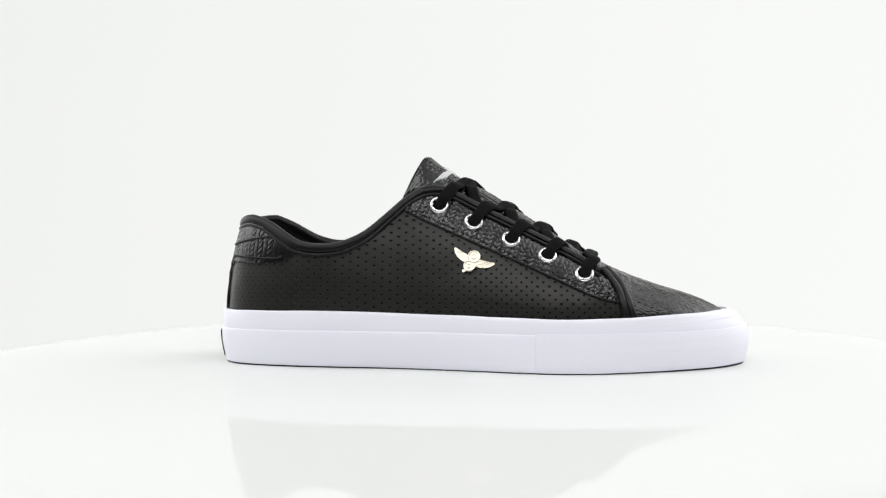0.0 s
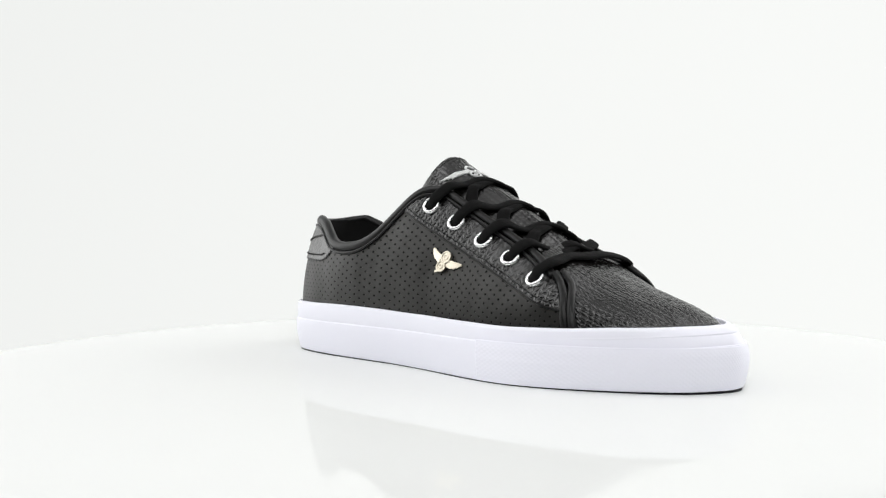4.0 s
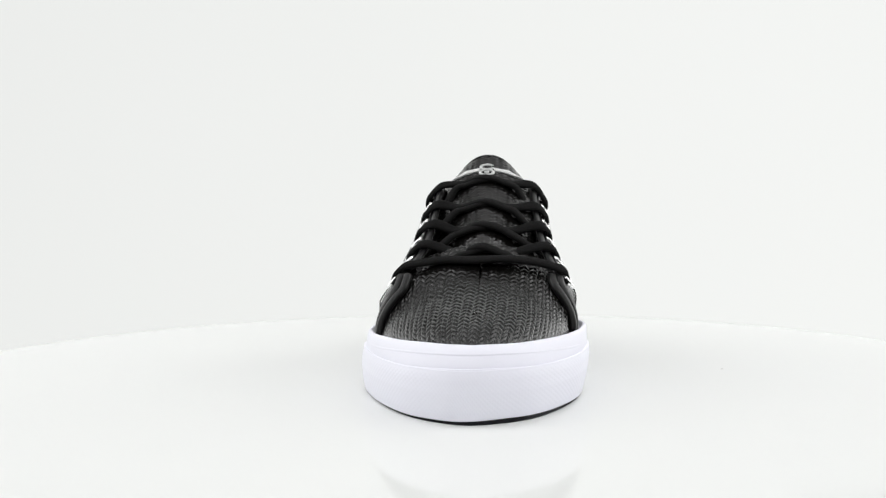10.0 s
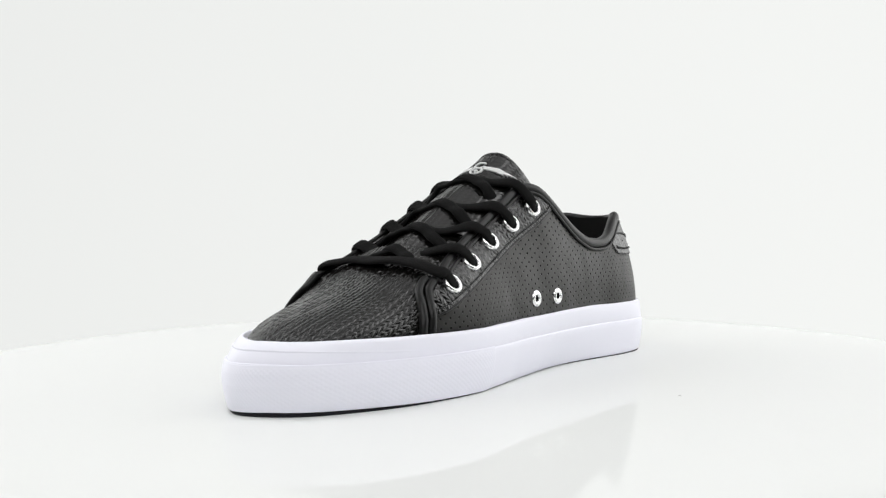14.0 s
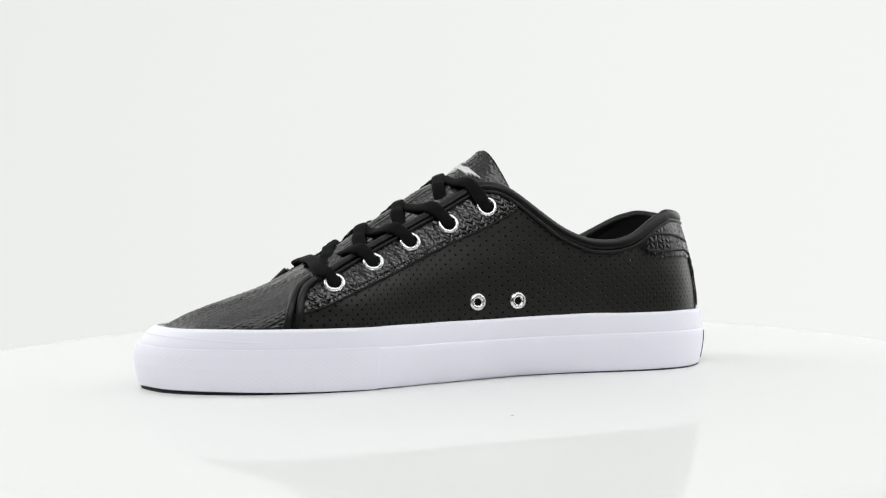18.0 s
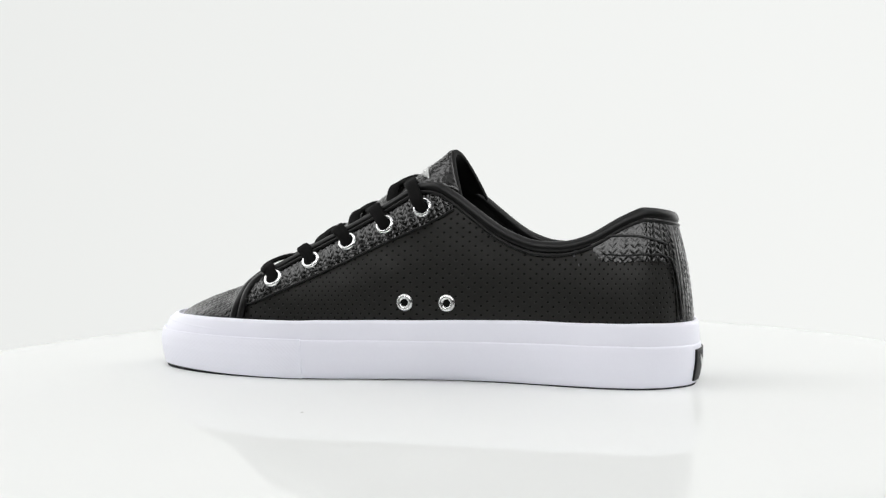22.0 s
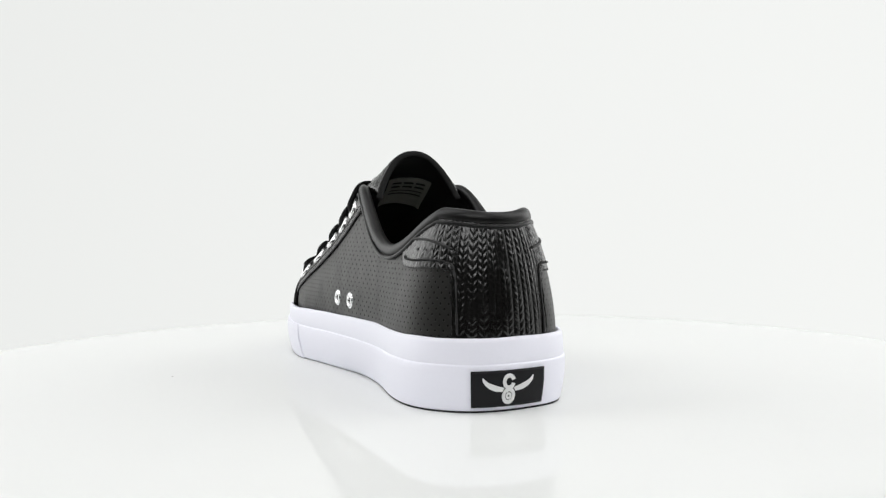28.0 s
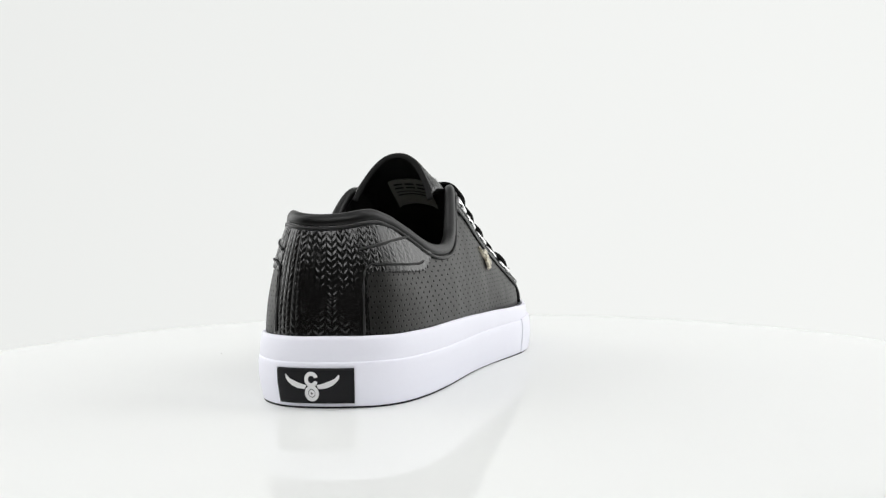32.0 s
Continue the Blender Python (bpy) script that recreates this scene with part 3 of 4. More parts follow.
        for line in ([(212.4, 51.2), (215.0, 49.4), (217.8, 46.8), (221.6 + back * 0.4, 41.8), (224.3 + back * 0.8, 35), (226.6 + back, 27.5)],
                     [(214.6, 51.6), (218.3, 49.0), (223 + back * 0.3, 44.8), (227 + back * 0.6, 36.9), (230.8 + back, 27.5)]):
            strip(side, line, 2.0, 1.7, np.interp(np.linspace(0, 1, 60), [0, 0.4, 1], [2.2 if side == "a" else 1.2, 1.2, 0.8]), "vamp_binding", shoe)

    # heel counter
    ua, ub = q_at("a", 55.0), q_at("b", 55.0)
    cols = 900
    qs = np.linspace(ub, ua, cols)
    s_here = ring_at(base_ring, qs)[:, 0]
    reach = qs * arc[-1]
    far = np.abs(reach)
    low_a = profile([(0, 26), (30.5, 26), (32.5, 30), (33.5, 46), (35, 53), (38.5, 56.0), (47, 56.6), (66, 56.3), (80, 56), (88.5, 56.7), (92, 58.8), (95, 62.3), (100, 66)])
    low_b = profile([(0, 26), (24.5, 26), (26.3, 30), (27.3, 46), (28.8, 54), (33, 57.3), (44, 58.5), (70, 58.6), (76.5, 59.6), (79.5, 62.5), (82, 66), (90, 67)])
    pinked = lambda x: 2 * np.abs(x / 2.9 - np.floor(x / 2.9) - 0.5) - 0.5

    def low_edge(low):
        """The counter's lower line, cut in teeth along its edge."""
        run_on = far + low(far)
        return low(far + 1.1 * pinked(run_on) * (low(far) > 27)) + 1.0 * pinked(run_on) * np.clip((far - 34) / 4, 0, 1)
    lo = np.where(reach > 0, low_edge(low_a), low_edge(low_b))
    hi = np.maximum(np.where(qs > 0, EDGE["a"](np.maximum(s_here, 8)), EDGE["b"](np.maximum(s_here, 8))) - 4.4, lo + 0.5)
    V = np.linspace(0, 1, 90)[None]
    Zc = lo[:, None] * (1 - V) + hi[:, None] * V
    Qc = np.repeat(qs[:, None], 90, 1)
    P = body(Qc, Zc)
    rel = weave(Qc * arc[-1] + 400, Zc, 0.46, 3.4, 3.0, 0.8, 0.8, 1.0) * np.interp(far, [32, 42, 55, 85], [1, 0.7, 0.5, 0.25])[:, None] * np.clip((hi[:, None] - Zc) / 2.0, 0.1, 1)
    shell("heel_counter", P, M_WOVEN, shoe, "black braided-leather heel counter with a pinked edge", lift=0.7, relief=rel, thick=1.4)

    # the seam that runs inside the pinked edge
    for side, sg, low, end in (("a", 1, low_a, 90.0), ("b", -1, low_b, 78.0)):
        d = np.linspace(26, end, 260)
        line = np.stack([d, low(d)], 1)
        line = line[line[:, 1] > 29]
        for _ in range(8):
            line[1:-1] = 0.25 * line[:-2] + 0.5 * line[1:-1] + 0.25 * line[2:]
        way = np.gradient(line, axis=0)
        way /= np.linalg.norm(way, axis=1, keepdims=True)
        line = line + np.stack([-way[:, 1], way[:, 0]], 1) * 3.0
        p = body(sg * line[:, 0] / arc[-1], line[:, 1])
        p2 = body(sg * (line[:, 0] + 0.3) / arc[-1], line[:, 1])
        p3 = body(sg * line[:, 0] / arc[-1], line[:, 1] + 0.3)
        n = np.cross(p2 - p, p3 - p)
        n /= np.linalg.norm(n, axis=1, keepdims=True)
        n *= np.where((n * (p - np.array([0.1, 0, 0.05]))).sum(1, keepdims=True) < 0, -1, 1)
        dash = 0.42 + 0.14 * np.sin(np.arange(len(p)) * 1.1)
        tube("counter_seam", p + n * 0.0009, n, dash, dash, M_THREAD, shoe, "dark seam inside the pinked edge", k=8)

    # a cross seam over each wing of the counter
    for side, line in (("a", [(6, 66.2), (12.4, 67.6), (22.4, 69.2), (30, 70.2), (38, 71.0)]), ("b", [(6, 66.2), (12, 68.2), (20, 69.8), (29, 70.2), (34, 70.0)])):
        p, n = line_on(side, line, 80)
        tube("wing_seam", p + n * 0.0010, n, 0.55, 0.5, M_THREAD, shoe, "dark seam across the heel counter", k=8)

    # three punched holes in the inner wing
    for s in (14.9, 20.2, 26.5):
        p, n, _, _ = surface_frame("b", s, 65.9)
        disc("punched_hole", p, n, 0.55, 1.05, M_THREAD, shoe)

    # padded collar binding with the piping under it
    half = spline(TOPLINE[1:] + THROAT[1:], 150)
    half_b = spline(TOPLINE_B[1:] + THROAT[1:], 150)
    heel_q = np.linspace(q_at("b", 20.0), q_at("a", 20.0), 60)[1:-1]
    ring_q = np.concatenate([q_at("b", half_b[::-1, 0]), heel_q, q_at("a", half[:, 0])])
    hz = 84.0 - 2.3 * np.cos(np.linspace(-1, 1, len(heel_q)) * np.pi / 2) ** 2
    ring_zz = np.concatenate([half_b[::-1, 1], hz, half[:, 1]])
    s_mid = np.concatenate([half_b[::-1, 0], np.full(len(heel_q), 10.0), half[:, 0]])
    rad = profile([(0, 3.1), (100, 3.0), (118, 2.8), (132, 2.4), (145, 2.1), (215, 2.1)])(s_mid)
    thin = profile([(0, 2.7), (112, 2.7), (132, 2.1), (145, 1.5), (215, 1.4)])(s_mid)
    out = profile([(0, -0.7), (112, -0.7), (130, 0.6), (145, 1.3), (215, 1.4)])(s_mid)
    P0 = body(ring_q, ring_zz - rad)
    P1 = body(ring_q, ring_zz - rad - 1.0)
    dn = P0 - P1
    tang = np.gradient(P0, axis=0)
    nrm = np.cross(tang, dn)
    nrm /= np.linalg.norm(nrm, axis=1, keepdims=True)
    if (nrm * (P0 - np.array([0.1, 0, 0.06]))).sum(1).mean() < 0:
        nrm = -nrm
    for _ in range(6):
        P0[1:-1] = 0.25 * P0[:-2] + 0.5 * P0[1:-1] + 0.25 * P0[2:]
    tube("collar_binding", P0 + nrm * out[:, None] * MM, nrm, rad, thin, M_SMOOTH, shoe, "padded smooth leather collar binding", k=16, flat=2.3)
    keep = s_mid < 212
    P2 = body(ring_q, ring_zz - 2 * rad - 0.6)
    tube("collar_piping", P2[keep] + nrm[keep] * (0.0006 + 0.001 * np.clip((s_mid[keep] - 105) / 20, 0, 1))[:, None], nrm[keep], 0.85, 0.8, M_SMOOTH, shoe)

    # lining and footbed
    Ql, Vl = np.meshgrid(np.linspace(q_at("b", 206.0), q_at("a", 206.0), 160), np.linspace(0, 1, 24), indexing="ij")
    sl = ring_at(base_ring, Ql)[..., 0]
    Zl = 27 + (np.where(Ql > 0, EDGE["a"](np.maximum(sl, 8)), EDGE["b"](np.maximum(sl, 8))) - 2.5 - 27) * Vl
    P = body(Ql, Zl)
    n = normals_of(P)
    if (n * (P - np.array([0.1, 0, 0.05]))).sum(-1).mean() < 0:
        n = -n
    inner = P - n * 0.0038
    verts = np.concatenate([inner.reshape(-1, 3), (P - n * 0.0016).reshape(-1, 3)])
    f = grid_faces(160, 24) + grid_faces(160, 24, flip=True, start=160 * 24)
    mesh_object("lining", verts, f, M_LINING, shoe, "black fabric lining")
    qi = np.arange(200) / 200
    rim = ring_at(inset(base_ring, 3.0), qi)
    rim[:, 0] = np.where(rim[:, 0] > 190, 190 + 32 * np.tanh((rim[:, 0] - 190) / 32), rim[:, 0])
    rim[:, 1] *= np.interp(rim[:, 0], [0, 180, 222], [1, 1, 0.8])
    verts = [(x * MM, y * MM, 0.031) for x, y in rim] + [(x * MM, y * MM, 0.027) for x, y in rim] + [(0.13, 0, 0.031)]
    faces = [[i, (i + 1) % 200, 400] for i in range(200)] + [[i, i + 200, (i + 1) % 200 + 200, (i + 1) % 200] for i in range(200)]
    mesh_object("footbed", verts, faces, M_TAG, shoe, "dark grey footbed")

    # a pale scuff on the inner quarter
    p, n = line_on("b", [(49.5, 63.8), (50.2, 62.4), (49.8, 60.8)], 8)
    tube("scuff", p + n * 0.0002, n, 0.35, 0.12, M_SCUFF, shoe, "pale scuff in the black leather", k=6)
    p, n = line_on("b", [(47.6, 57.6), (47.3, 56.4)], 5)
    tube("scuff", p + n * 0.0002, n, 0.3, 0.12, M_SCUFF, shoe, "pale scuff in the black leather", k=6)

    tongue(shoe)
    hardware(shoe)
    laces(shoe)
    return shoe


def under_ridge(s, z):
    """Keep a height clear of the ridge, where the side turns flat."""
    low, high = rim_z(s), ridge_z(s)
    return np.minimum(z, low + (high - low) * 0.93)


def surface_frame(side, s, z):
    """Point, outward normal, and the directions along s and up the side."""
    d = 0.4
    z = float(under_ridge(np.array(float(s)), z))
    p = body(q_at(side, np.array([s, s + d, s])), np.array([z, z, z + d]))
    a, b = p[1] - p[0], p[2] - p[0]
    a, b = a / np.linalg.norm(a), b / np.linalg.norm(b)
    n = np.cross(a, b)
    if n[1] * (-1 if side == "a" else 1) < 0:
        n = -n
    n /= np.linalg.norm(n)
    return p[0], n, a, np.cross(n, a) * (1 if np.dot(np.cross(n, a), b) > 0 else -1)


def line_on(side, line, n):
    sz = spline(line, n)
    sz[:, 1] = under_ridge(sz[:, 0], sz[:, 1])
    p = body(q_at(side, sz[:, 0]), sz[:, 1])
    p2 = body(q_at(side, sz[:, 0] + 0.3), sz[:, 1])
    p3 = body(q_at(side, sz[:, 0]), sz[:, 1] + 0.3)
    nn = np.cross(p2 - p, p3 - p)
    nn /= np.linalg.norm(nn, axis=1, keepdims=True)
    nn *= np.where(nn[:, 1:2] * (-1 if side == "a" else 1) < 0, -1, 1)
    return p, nn


def seam_tube(side, line, lift, r, name, shoe):
    p, n = line_on(side, line, 120)
    tube(name, p + n * lift * MM * 0.5, n, r, r, M_SMOOTH, shoe, k=8)


def strip(side, line, half, thick, lift, name, shoe):
    p, n = line_on(side, line, 60)
    tube(name, p + n * np.broadcast_to(lift, 60)[:, None] * MM, n, half, thick, M_SMOOTH, shoe, "smooth black leather edge binding", k=12, flat=2.4)


def stitches(side, line, lift, shoe):
    """A row of short stitches, one joined part."""
    p, n = line_on(side, line, 400)
    d = np.concatenate([[0], np.cumsum(np.linalg.norm(np.diff(p, axis=0), axis=1))])
    verts, faces = [], []
    for k in range(int(d[-1] / 0.0028)):
        ends = []
        for off in (0.0002, 0.0009, 0.0016, 0.0022):
            x = k * 0.0028 + off
            ends.append((np.array([np.interp(x, d, p[:, i]) for i in range(3)]), np.array([np.interp(x, d, n[:, i]) for i in range(3)]), off))
        t = ends[-1][0] - ends[0][0]
        t /= np.linalg.norm(t)
        for c, nn, off in ends:
            side_v = np.cross(t, nn)
            h = lift + (0.25 if 0.0005 < off < 0.002 else -0.1)
            o = len(verts)
            for a in range(6):
                ang = a / 6 * 2 * math.pi
                verts.append(c + nn * (h + 0.28 * math.sin(ang)) * MM + side_v * 0.28 * MM * math.cos(ang))
        o = len(verts) - 24
        for r in range(3):
            for a in range(6):
                b = (a + 1) % 6
                faces.append([o + r * 6 + a, o + r * 6 + b, o + r * 6 + 6 + b, o + r * 6 + 6 + a])
    ob = mesh_object("stitching", verts, faces, M_THREAD, shoe)
    tagged(ob, kind="stuff")


def plate_mesh(polygon, place, height):
    """Vertices and faces of a flat raised shape in the plane of place(a, b, h)."""
    a = np.array(polygon, float)
    n = len(a)
    c = a.mean(0)[None]
    verts = np.concatenate([place(a[:, 0], a[:, 1], height), place(a[:, 0], a[:, 1], -0.4), place(c[:, 0], c[:, 1], height)])
    return verts, [[i, (i + 1) % n, 2 * n] for i in range(n)] + [[i, i + n, (i + 1) % n + n, (i + 1) % n] for i in range(n)]


def plate2d(name, polygon, place, height, mat, parent):
    return mesh_object(name, *plate_mesh(polygon, place, height), mat, parent, smooth=False)


def ring2d(name, ca, cb, r0, r1, place, height, mat, parent, gap=0.0):
    """A raised flat ring, open over an angle if gap is given."""
    n = 40
    th = np.linspace(gap, 2 * np.pi - gap, n)
    rows = []
    for r, h in ((r0, -0.4), (r0, height * 0.8), (r0 + 0.2 * (r1 - r0), height), (r1 - 0.2 * (r1 - r0), height), (r1, height * 0.8), (r1, -0.4)):
        rows.append(place(ca + r * np.cos(th), cb + r * np.sin(th), h))
    P = np.stack(rows, 1)
    return mesh_object(name, P.reshape(-1, 3), grid_faces(n, 6), mat, parent)


def emblem(place, thin, mat, parent, span, ring, height, feathers=False, fall=0.0):
    """A plain winged emblem: two rings one over the other, and a leaf-shaped wing at each side."""
    ring2d("ring", 0, ring * 0.85, ring * (1 - 0.52 * thin), ring, place, height, mat, parent, 0.3)
    ring2d("ring", 0, -ring * 0.95, ring * (1.05 - 0.5 * thin), ring * 1.05, place, height, mat, parent)
    ring2d("ring", 0, -ring * 0.95, ring * 0.15, ring * (0.15 + 0.3 * thin), place, height, mat, parent)
    for sg in (-1, 1):
        x = lambda k: sg * (ring * 0.75 + (span - ring * 0.75) * k)
        leaf = [(x(0), ring * 0.1), (x(0.3), ring * 0.35), (x(0.65), ring * 0.75), (x(0.9), ring * 1.08), (x(0.97), ring * 1.45), (x(1.0), ring * 1.35), (x(0.97), ring * 0.9), (x(0.86), ring * 0.5),
                (x(0.68), ring * 0.05), (x(0.42), -ring * 0.28), (x(0.1), -ring * 0.38)]
        if not feathers:
            plate2d("wing", leaf if sg > 0 else leaf[::-1], place, height * 0.8, mat, parent)
        if feathers:
            for k in range(4):
                y0, y1 = ring * (0.25 - 0.2 * k), ring * (0.45 - 0.42 * k) - fall
                x1 = 1.0 - 0.09 * k
                th = ring * 0.14
                poly = [(x(0.05), y0 - th), (x(0.5), (y0 + y1) / 2 - th * 1.2), (x(x1), y1 - th), (x(x1), y1 + th), (x(0.5), (y0 + y1) / 2 + th * 1.2), (x(0.05), y0 + th)]
                plate2d("feather", poly if sg > 0 else poly[::-1], place, height * 1.25, mat, parent)


def tongue(shoe):
    """Padded tongue: it lies on the ridge, arches and stands free at its top."""
    axis = spline([(217, 47.0), (205, 57.4), (189, 69.8), (170, 82.2), (151, 94.4), (138, 100.4), (127.5, 107.6), (117.8, 115)], 200)
    d = np.gradient(axis, axis=0)
    d /= np.linalg.norm(d, axis=1, keepdims=True)
    down = np.stack([-d[:, 1], d[:, 0]], 1)
    down *= np.where(down[:, 1:] > 0, -1, 1)
    t = np.linspace(0, 1, 200)
    turn = np.clip((t - 0.7) / 0.3, 0, 1)[:, None]
    down = down * (1 - turn) + np.array([-0.36, -0.93]) * turn
    half = profile([(0, 24), (0.4, 25), (0.75, 25.5), (1.0, 21.3)])(t)
    drop = profile([(0, 7), (0.35, 11), (0.6, 12), (0.8, 13), (0.92, 19), (1.0, 26.5)])(t)
    dome = profile([(0, 1.75), (0.55, 1.75), (0.82, 2.3), (1.0, 2.3)])(t)
    nv = 110

    def at(i, v, lift):
        """i: index along the axis, v: -1..1 across."""
        w = half[i] * v
        k = drop[i] * np.abs(v) ** dome[i]
        p = axis[i] + down[i] * (k - lift * (1 - 0.35 * np.abs(v) ** 2))[..., None]
        return np.stack([p[..., 0], w + ridge_w(axis[i][..., 0]), p[..., 1]], -1) * MM
    I, V = np.meshgrid(np.arange(200), np.linspace(-1, 1, nv), indexing="ij")
    flat_top = at(I, V, 0.0)
    girth = np.concatenate([np.zeros((200, 1)), np.cumsum(np.linalg.norm(np.diff(flat_top, axis=1), axis=2), axis=1)], 1) / MM
    girth = girth - girth[:, nv // 2:nv // 2 + 1]
    length = np.concatenate([np.zeros((1, nv)), np.cumsum(np.linalg.norm(np.diff(flat_top, axis=0), axis=2), axis=0)], 0) / MM
    edge = np.clip(np.minimum((1 - np.abs(V)) / 0.05, (199 - I) / 5.0), 0, 1) ** 0.5
    out = normals_of(flat_top)
    out = out * np.where(out[..., 2:] < 0, -1, 1)
    top = at(I, V, 0.2) + out * ((edge + weave(girth + 301.5, length, 0.45, 2.8, 2.9, 0.7, 0.8) * edge) * MM)[..., None]
    bottom = at(I, V * 0.99, -2.4 - 0.4 * edge)
    nu = 200
    verts = np.concatenate([top.reshape(-1, 3), bottom.reshape(-1, 3)])
    N = nu * nv
    skin = grid_faces(nu, nv)
    loop = [(i, 0) for i in range(nu)] + [(nu - 1, j) for j in range(1, nv)] + [(i, nv - 1) for i in range(nu - 2, -1, -1)] + [(0, j) for j in range(nv - 2, 0, -1)]
    ids = [i * nv + j for i, j in loop]
    sides = [[ids[k], ids[(k + 1) % len(ids)], ids[(k + 1) % len(ids)] + N, ids[k] + N] for k in range(len(ids))]
    tg = mesh_object("tongue", verts, skin + [f[::-1] for f in sides], M_WOVEN, shoe, "black braided-leather tongue with a silver winged emblem")
    under = at(I, V * 0.985, -3.1)
    mesh_object("tongue_lining", under.reshape(-1, 3), grid_faces(nu, nv, flip=True), M_LINING, tg, "black fabric tongue lining")
    # rolled edge of the tongue
    rim_v = np.linspace(-1, 1, 90)
    rim_i = np.full(90, 199)
    path = at(rim_i, rim_v * 0.995, -1.2)
    up = at(rim_i, rim_v * 0.995, 2.0) - path
    tube("tongue_edge", path, up, 0.8, 1.6, M_LINING, tg, k=10)

    # seam round the edge of the tongue
    seam = [(i, -0.9) for i in range(110, 188, 3)] + [(191, v) for v in np.linspace(-0.82, 0.82, 40)] + [(i, 0.9) for i in range(187, 109, -3)]
    si, sv = np.array([a for a, _ in seam]), np.array([v for _, v in seam])
    path = at(si, sv, 1.15)
    tube("tongue_seam", path, at(si, sv, 3.0) - path, 0.5, 0.45, M_SMOOTH, tg, k=6)
    # gussets close the gap down to the stays
    for side, sg in (("a", -1), ("b", 1)):
        gi = np.arange(0, 150, 3)
        s_g = axis[gi, 0] + 4.0
        inner_edge = at(gi, np.full(len(gi), 0.93 * sg), -2.5)
        outer = body(q_at(side, s_g), EDGE[side](s_g) - 7.0) * np.array([1, 0.95, 1])
        v = np.linspace(0, 1, 6)[None, :, None]
        P = inner_edge[:, None] * (1 - v) + outer[:, None] * v - np.array([0, 0, 0.003]) * np.sin(np.pi * v)
        verts = np.concatenate([P.reshape(-1, 3), (P - np.array([0, 0, 0.0008])).reshape(-1, 3)])
        mesh_object("gusset", verts, grid_faces(len(gi), 6) + grid_faces(len(gi), 6, flip=True, start=len(gi) * 6), M_LINING, tg, "black fabric gusset")

    def face(a, b, h):
        i = np.clip(161 + np.asarray(b) / 0.63, 0, 199)
        i0 = np.floor(i).astype(int)
        i1 = np.minimum(i0 + 1, 199)
        f = (i - i0)[..., None]
        v = np.asarray(a) / half[i0]
        k = (1.5 + h) * (1 + 0.45 * np.abs(v) ** 2) / (1 - 0.35 * np.abs(v) ** 2)
        return at(i0, v, k) * (1 - f) + at(i1, v, k) * f
    emblem(face, 0.62, M_SILVER, tg, 20.5, 4.1, 0.4, True, -1.2)
    # size tag sewn inside
    A, B = np.meshgrid(np.linspace(-11.6, 11.6, 24), np.linspace(0, 30, 20), indexing="ij")

    def inner(a, b, h):
        i = np.clip(199 - (22.5 + np.asarray(b)) * 1.72, 0, 199).astype(int)
        return at(i, (np.asarray(a) - 2.0) / half[i], -3.3 - h)
    B = B + 1.2 * (np.abs(A) / 11.6) ** 6
    P = inner(A, B, 0.5)
    tag = mesh_object("size_tag", np.concatenate([P.reshape(-1, 3), inner(A, B, -0.2).reshape(-1, 3)]), grid_faces(24, 20, flip=True) + grid_faces(24, 20, start=480), M_TAG, tg, "grey woven size tag with small unreadable print")
    for row in range(4):
        for a0, a1 in ((-9, -4), (-2.7, 2.7), (4, 9)) if row < 2 else ((-9, 9),):
            b0 = 4.0 + row * 4.2
            A2, B2 = np.meshgrid(np.linspace(a0, a1, 8), np.linspace(b0, b0 + 1.6, 3), indexing="ij")
            mesh_object("print_bar", inner(A2, B2, 0.75).reshape(-1, 3), grid_faces(8, 3, flip=True), M_TAGTEXT, tag)


EYELETS = {"a": [(127.4, 86.5), (145.6, 77.3), (165.2, 67.8), (184.3, 59.0), (203.9, 49.6)],
           "b": [(127.5, 84.7), (147.8, 76.4), (168.0, 67.8), (187.1, 58.5), (206.2, 49.5)]}


def washer(name, p, n, r0, r1, lift, mat, shoe, label=""):
    """A rolled metal ring round a hole."""
    n = n / np.linalg.norm(n)
    a = np.cross(n, [0, 0, 1.0])
    a /= np.linalg.norm(a)
    b = np.cross(n, a)
    th = np.arange(36) / 36 * 2 * np.pi
    prof = [(r0, -1.5), (r0, 0.3), (r0 + 0.15 * (r1 - r0), 0.85), (r0 + 0.4 * (r1 - r0), 1.15), (r0 + 0.7 * (r1 - r0), 1.0), (r0 + 0.93 * (r1 - r0), 0.5), (r1, -0.1), (r1, -0.8)]
    P = np.array([[p + (a * math.cos(t) + b * math.sin(t)) * r * MM + n * (h + lift) * MM for r, h in prof] for t in th])
    return mesh_object(name, P.reshape(-1, 3), grid_faces(36, len(prof), closed_u=True, flip=True), mat, shoe, label)


def disc(name, p, n, r, lift, mat, parent):
    n = n / np.linalg.norm(n)
    a = np.cross(n, [0, 0, 1.0])
    a /= np.linalg.norm(a)
    b = np.cross(n, a)
    verts = [p + n * lift * MM] + [p + (a * math.cos(t) + b * math.sin(t)) * r * MM + n * lift * MM for t in np.arange(24) / 24 * 2 * np.pi]
    return mesh_object(name, verts, [[0, i + 1, (i + 1) % 24 + 1] for i in range(24)], mat, parent)


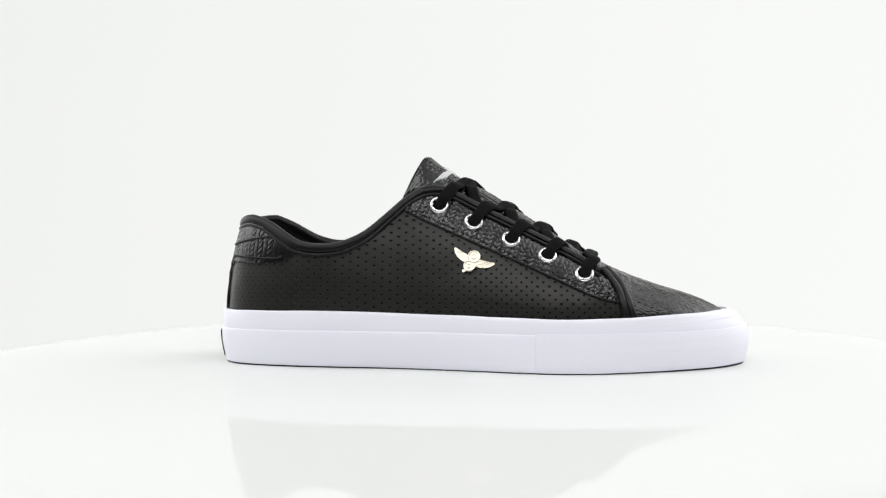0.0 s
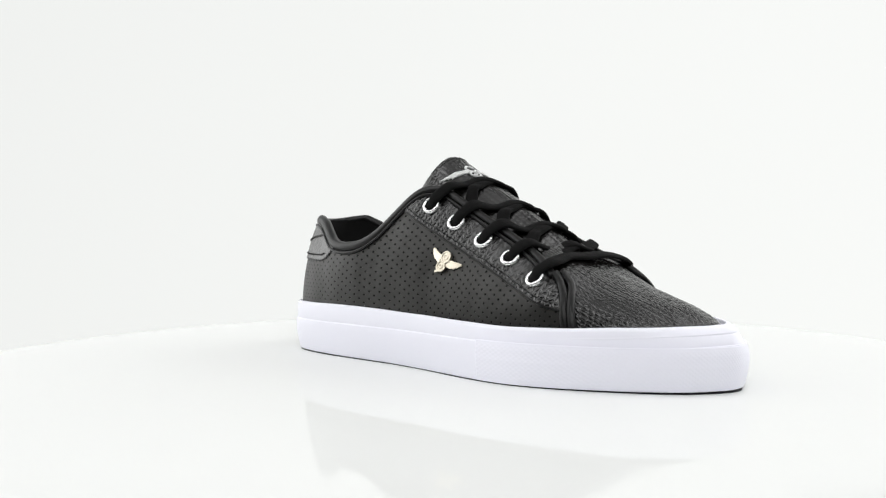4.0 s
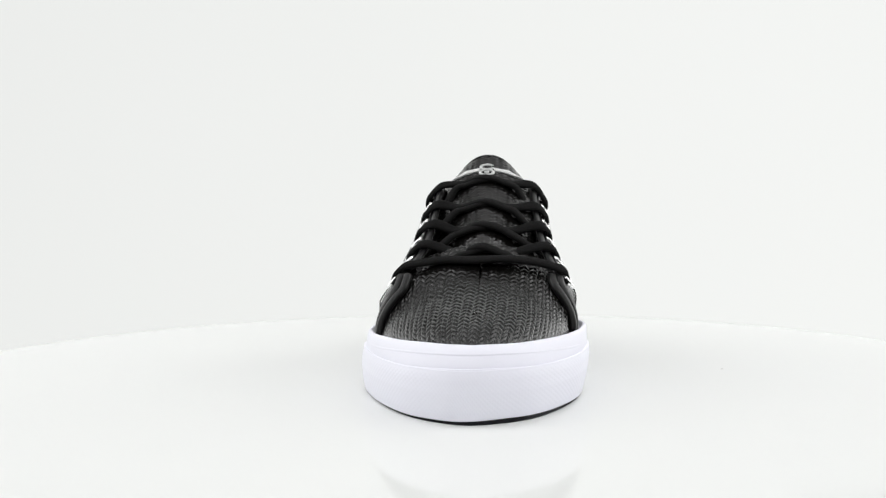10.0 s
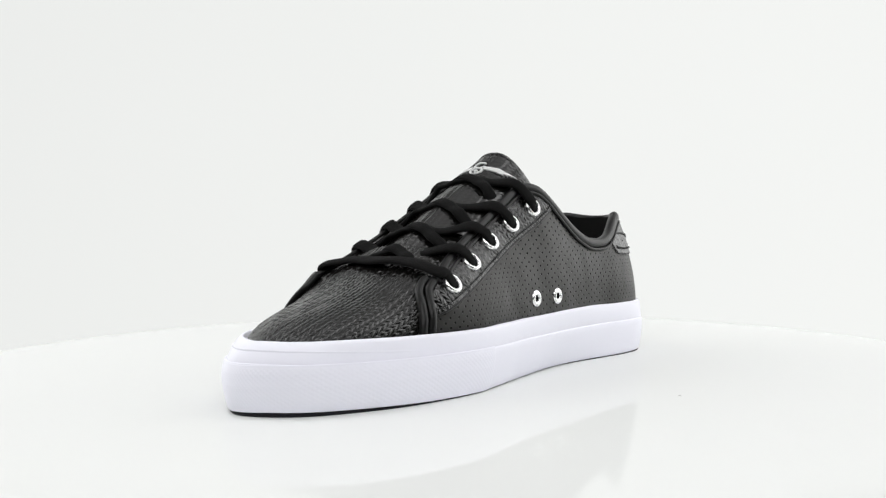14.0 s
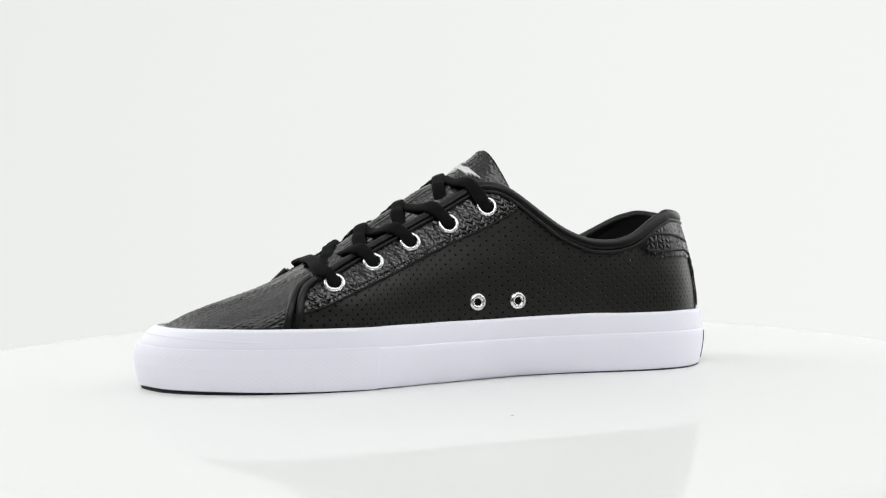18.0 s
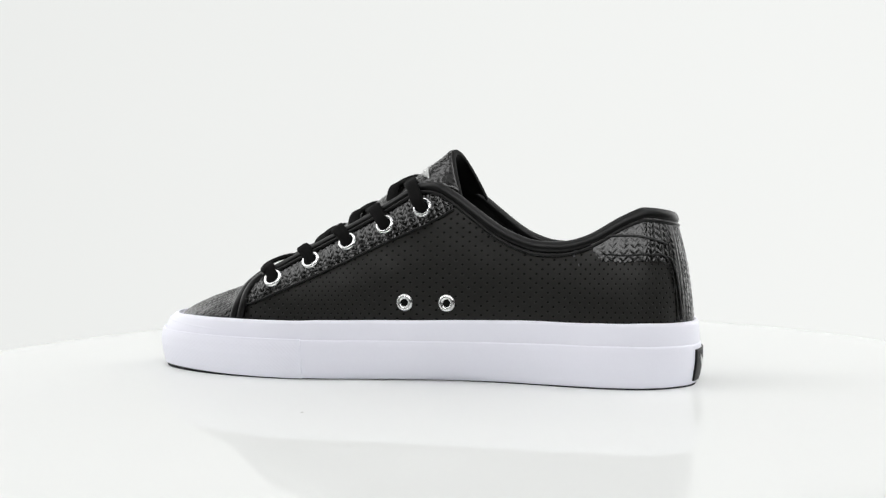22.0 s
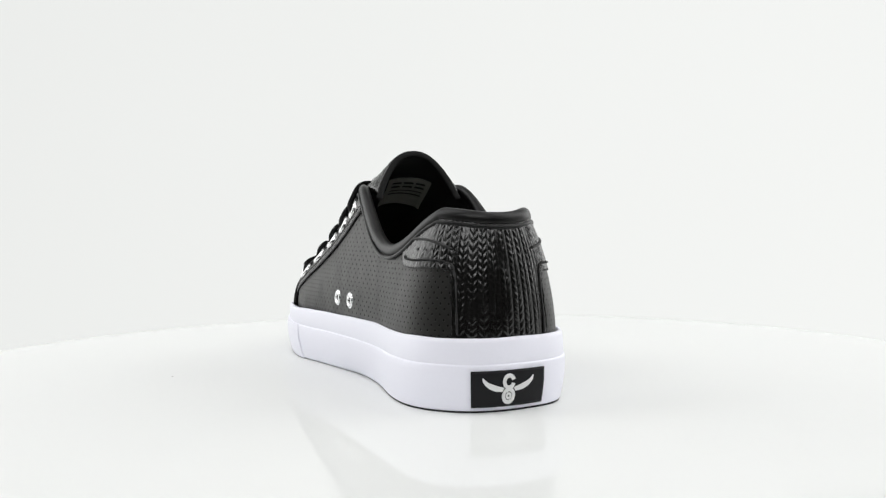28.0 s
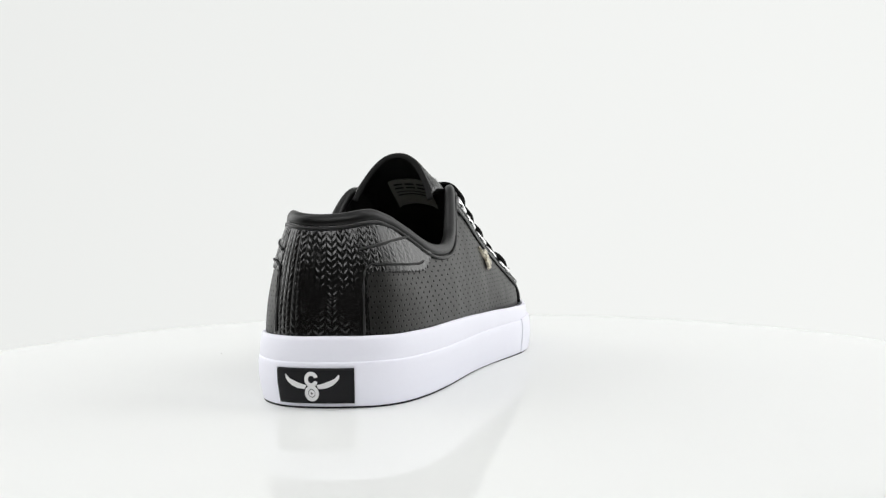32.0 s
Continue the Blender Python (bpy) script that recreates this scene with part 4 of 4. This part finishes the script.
def hardware(shoe):
    for side in "ab":
        for s, z in EYELETS[side]:
            p, n, _, _ = surface_frame(side, s, z)
            e = washer("eyelet", p, n, 3.1, 5.1, 1.3, M_METAL, shoe, "shiny nickel eyelet")
            disc("eyelet_hole", p, n, 3.3, 1.35, M_HOLE, e)
    for s, z in ((135.8, 38.7), (113.7, 38.6)):
        p, n, _, _ = surface_frame("b", s, z)
        e = washer("vent_eyelet", p, n, 1.7, 4.3, -0.25, M_METAL, shoe, "shiny nickel vent eyelet")
        disc("vent_hole", p, n, 1.9, 0.1, M_HOLE, e)
    # winged badge on the outer side
    p, n, a, b = surface_frame("a", 145.4, 57.0)
    ang = radians(-23)
    ea, eb = a * math.cos(ang) + b * math.sin(ang), -a * math.sin(ang) + b * math.cos(ang)
    place = lambda x, y, h: p + np.asarray(x)[..., None] * ea * MM + np.asarray(y)[..., None] * eb * MM + n * (0.9 + h - 0.003 * np.asarray(x)[..., None] ** 2) * MM
    wing = [(2.3, 1.9), (6.0, 2.5), (11.3, 3.5), (11.7, 2.8), (10.0, 0.5), (7.7, -1.1), (5.0, -1.9), (2.3, -2.0)]
    badge = mesh_object("badge", *plate_mesh(wing[::-1] + [(-px, py) for px, py in wing], place, 0.5), M_BADGE, shoe, "pale gold winged metal badge", smooth=False)
    circle = lambda cx, cy, r: [(cx + r * math.cos(t), cy + r * math.sin(t)) for t in np.arange(32) / 32 * 2 * np.pi]
    plate2d("badge_disc", circle(0, 2.3, 3.4), place, 0.8, M_BADGE, badge)
    plate2d("badge_disc", circle(-0.3, -3.2, 3.1), place, 0.7, M_BADGE, badge)
    plate2d("badge_tail", [(-1.2, -5.2), (-0.2, -6.0), (-2.0, -7.6), (-2.9, -6.8)][::-1], place, 0.7, M_BADGE, badge)
    raised = lambda x, y, h: place(x, y, 0.75 + h)
    ring2d("badge_ring", 0, 2.3, 2.5, 3.4, raised, 0.45, M_BADGE, badge)
    ring2d("badge_ring", 0, 2.3, 0.9, 1.6, raised, 0.4, M_BADGE, badge)
    ring2d("badge_ring", -0.3, -3.2, 2.3, 3.1, raised, 0.4, M_BADGE, badge, 0.25)
    ring2d("badge_ring", -0.3, -3.2, 0.6, 1.4, raised, 0.4, M_BADGE, badge)
    for sg in (-1, 1):
        for k in range(4):
            y0, y1, x1 = 1.5 - 0.95 * k, 2.75 - 1.15 * k, 10.9 - 1.1 * k
            poly = [(3.0, y0 - 0.28), (x1, y1 - 0.25), (x1 + 0.3, y1 + 0.1), (x1, y1 + 0.3), (3.0, y0 + 0.28)]
            plate2d("feather", [(sg * px, py) for px, py in (poly if sg > 0 else poly[::-1])], place, 0.85, M_BADGE, badge)


def laces(shoe):
    """Flat cotton laces: a straight bar at the toe end, crosses above it."""
    def lift_point(side, s, z, h):
        p, n, _, _ = surface_frame(side, s, z)
        return p + n * h * MM, n

    def run(points, normals, width):
        P, N = spline(points, 90), spline(normals, 90)
        N /= np.linalg.norm(N, axis=1, keepdims=True)
        k = np.arange(90)
        P = P + N * (0.35 * np.sin(k * 0.31 + P[45, 0] * 900) * np.sin(k * 0.13 + P[45, 1] * 700) * np.clip(np.minimum(k, 89 - k) / 15, 0, 1) * MM)[:, None]
        wide = np.interp(np.linspace(0, len(points) - 1, 90), range(len(points)), width)
        tube("lace", P, N, wide * (1 + 0.06 * np.sin(k * 0.41 + P[45, 0] * 1300)), 1.2 + 0.25 * (3.7 - wide), M_LACE, shoe, "flat black cotton lace", k=14, flat=2.6)

    def over(side, i, drift):
        """Points from inside eyelet i up to the throat's edge."""
        s, z = EYELETS[side][i]
        e, n0 = lift_point(side, s - 0.3, z - 1.4, 0.6)
        m, n1 = lift_point(side, s + drift * 0.35, z + 2.6, 3.4)
        t, n2 = lift_point(side, s + drift, float(EDGE[side](s + drift)) - 0.6, 3.6)
        return [e, m, t], [n0, n1, n2]

    up = np.array([0.33, 0, 0.94])
    # the bar at the toe end
    pa, na = over("a", 4, 4.5)
    pb, nb = over("b", 4, 4.5)
    mid = (pa[2] + pb[2]) / 2
    mid[0], mid[2] = 0.2105, 0.0603
    near = lambda p: np.array([0.2095, mid[1] + (p[1] - mid[1]) * 0.55, 0.0598])
    run(pa + [near(pa[2]), mid, near(pb[2])] + pb[::-1], na + [up, up, up] + nb[::-1], [2.6, 3.2, 3.5, 3.6, 3.6, 3.6, 3.5, 3.2, 2.6])
    # the crossings above it
    crown = ((142.0, 101.0), (163.5, 87.6), (183.0, 75.8), (199.5, 65.2))
    for i in range(4):
        s0, z0 = crown[i]
        for side, other, h in (("a", "b", 0.8), ("b", "a", -0.8)):
            sg = -1 if side == "a" else 1
            p, n = over(side, i, 6.5)
            w0 = float(ridge_w(np.array(s0)))
            point = lambda ds, w, dz: np.array([s0 + ds, w0 + w * sg, z0 + dz]) * MM
            sq = s0 + 5.0
            q1, m1 = lift_point(other, sq + 1.5, float(EDGE[other](sq + 1.5)) - 1.0, -2.2)
            q0, m0 = lift_point(other, sq + 2.0, float(EDGE[other](sq + 2.0)) - 6.0, -4.0)
            tilt = np.array([0.28, -0.3 * sg, 0.9])
            run(p + [point(-3.4, 12.5, -2.4 + h * 0.2), point(0.0, 1.0, h * 0.8), point(2.4, -9.5, -2.6 + h * 0.5), point(4.2, -16.0, -5.8), q1, q0],
                n + [np.array([0.26, 0.25 * sg, 0.93]), up, tilt, tilt, m1, m0], [2.6, 3.2, 3.5, 3.5, 3.4, 3.4, 3.3, 3.2, 3.0])


sneaker = build_sneaker()


# ---- what moves ----
def motions():
    walk(turntable, [(k * 0.5, pose(0, 0, 0, 0, 0, RATE * k * 0.5)) for k in range(65)])
    walk(sneaker, [(k * 0.5, sneaker_pose(k * 0.5)) for k in range(65)])


motions()
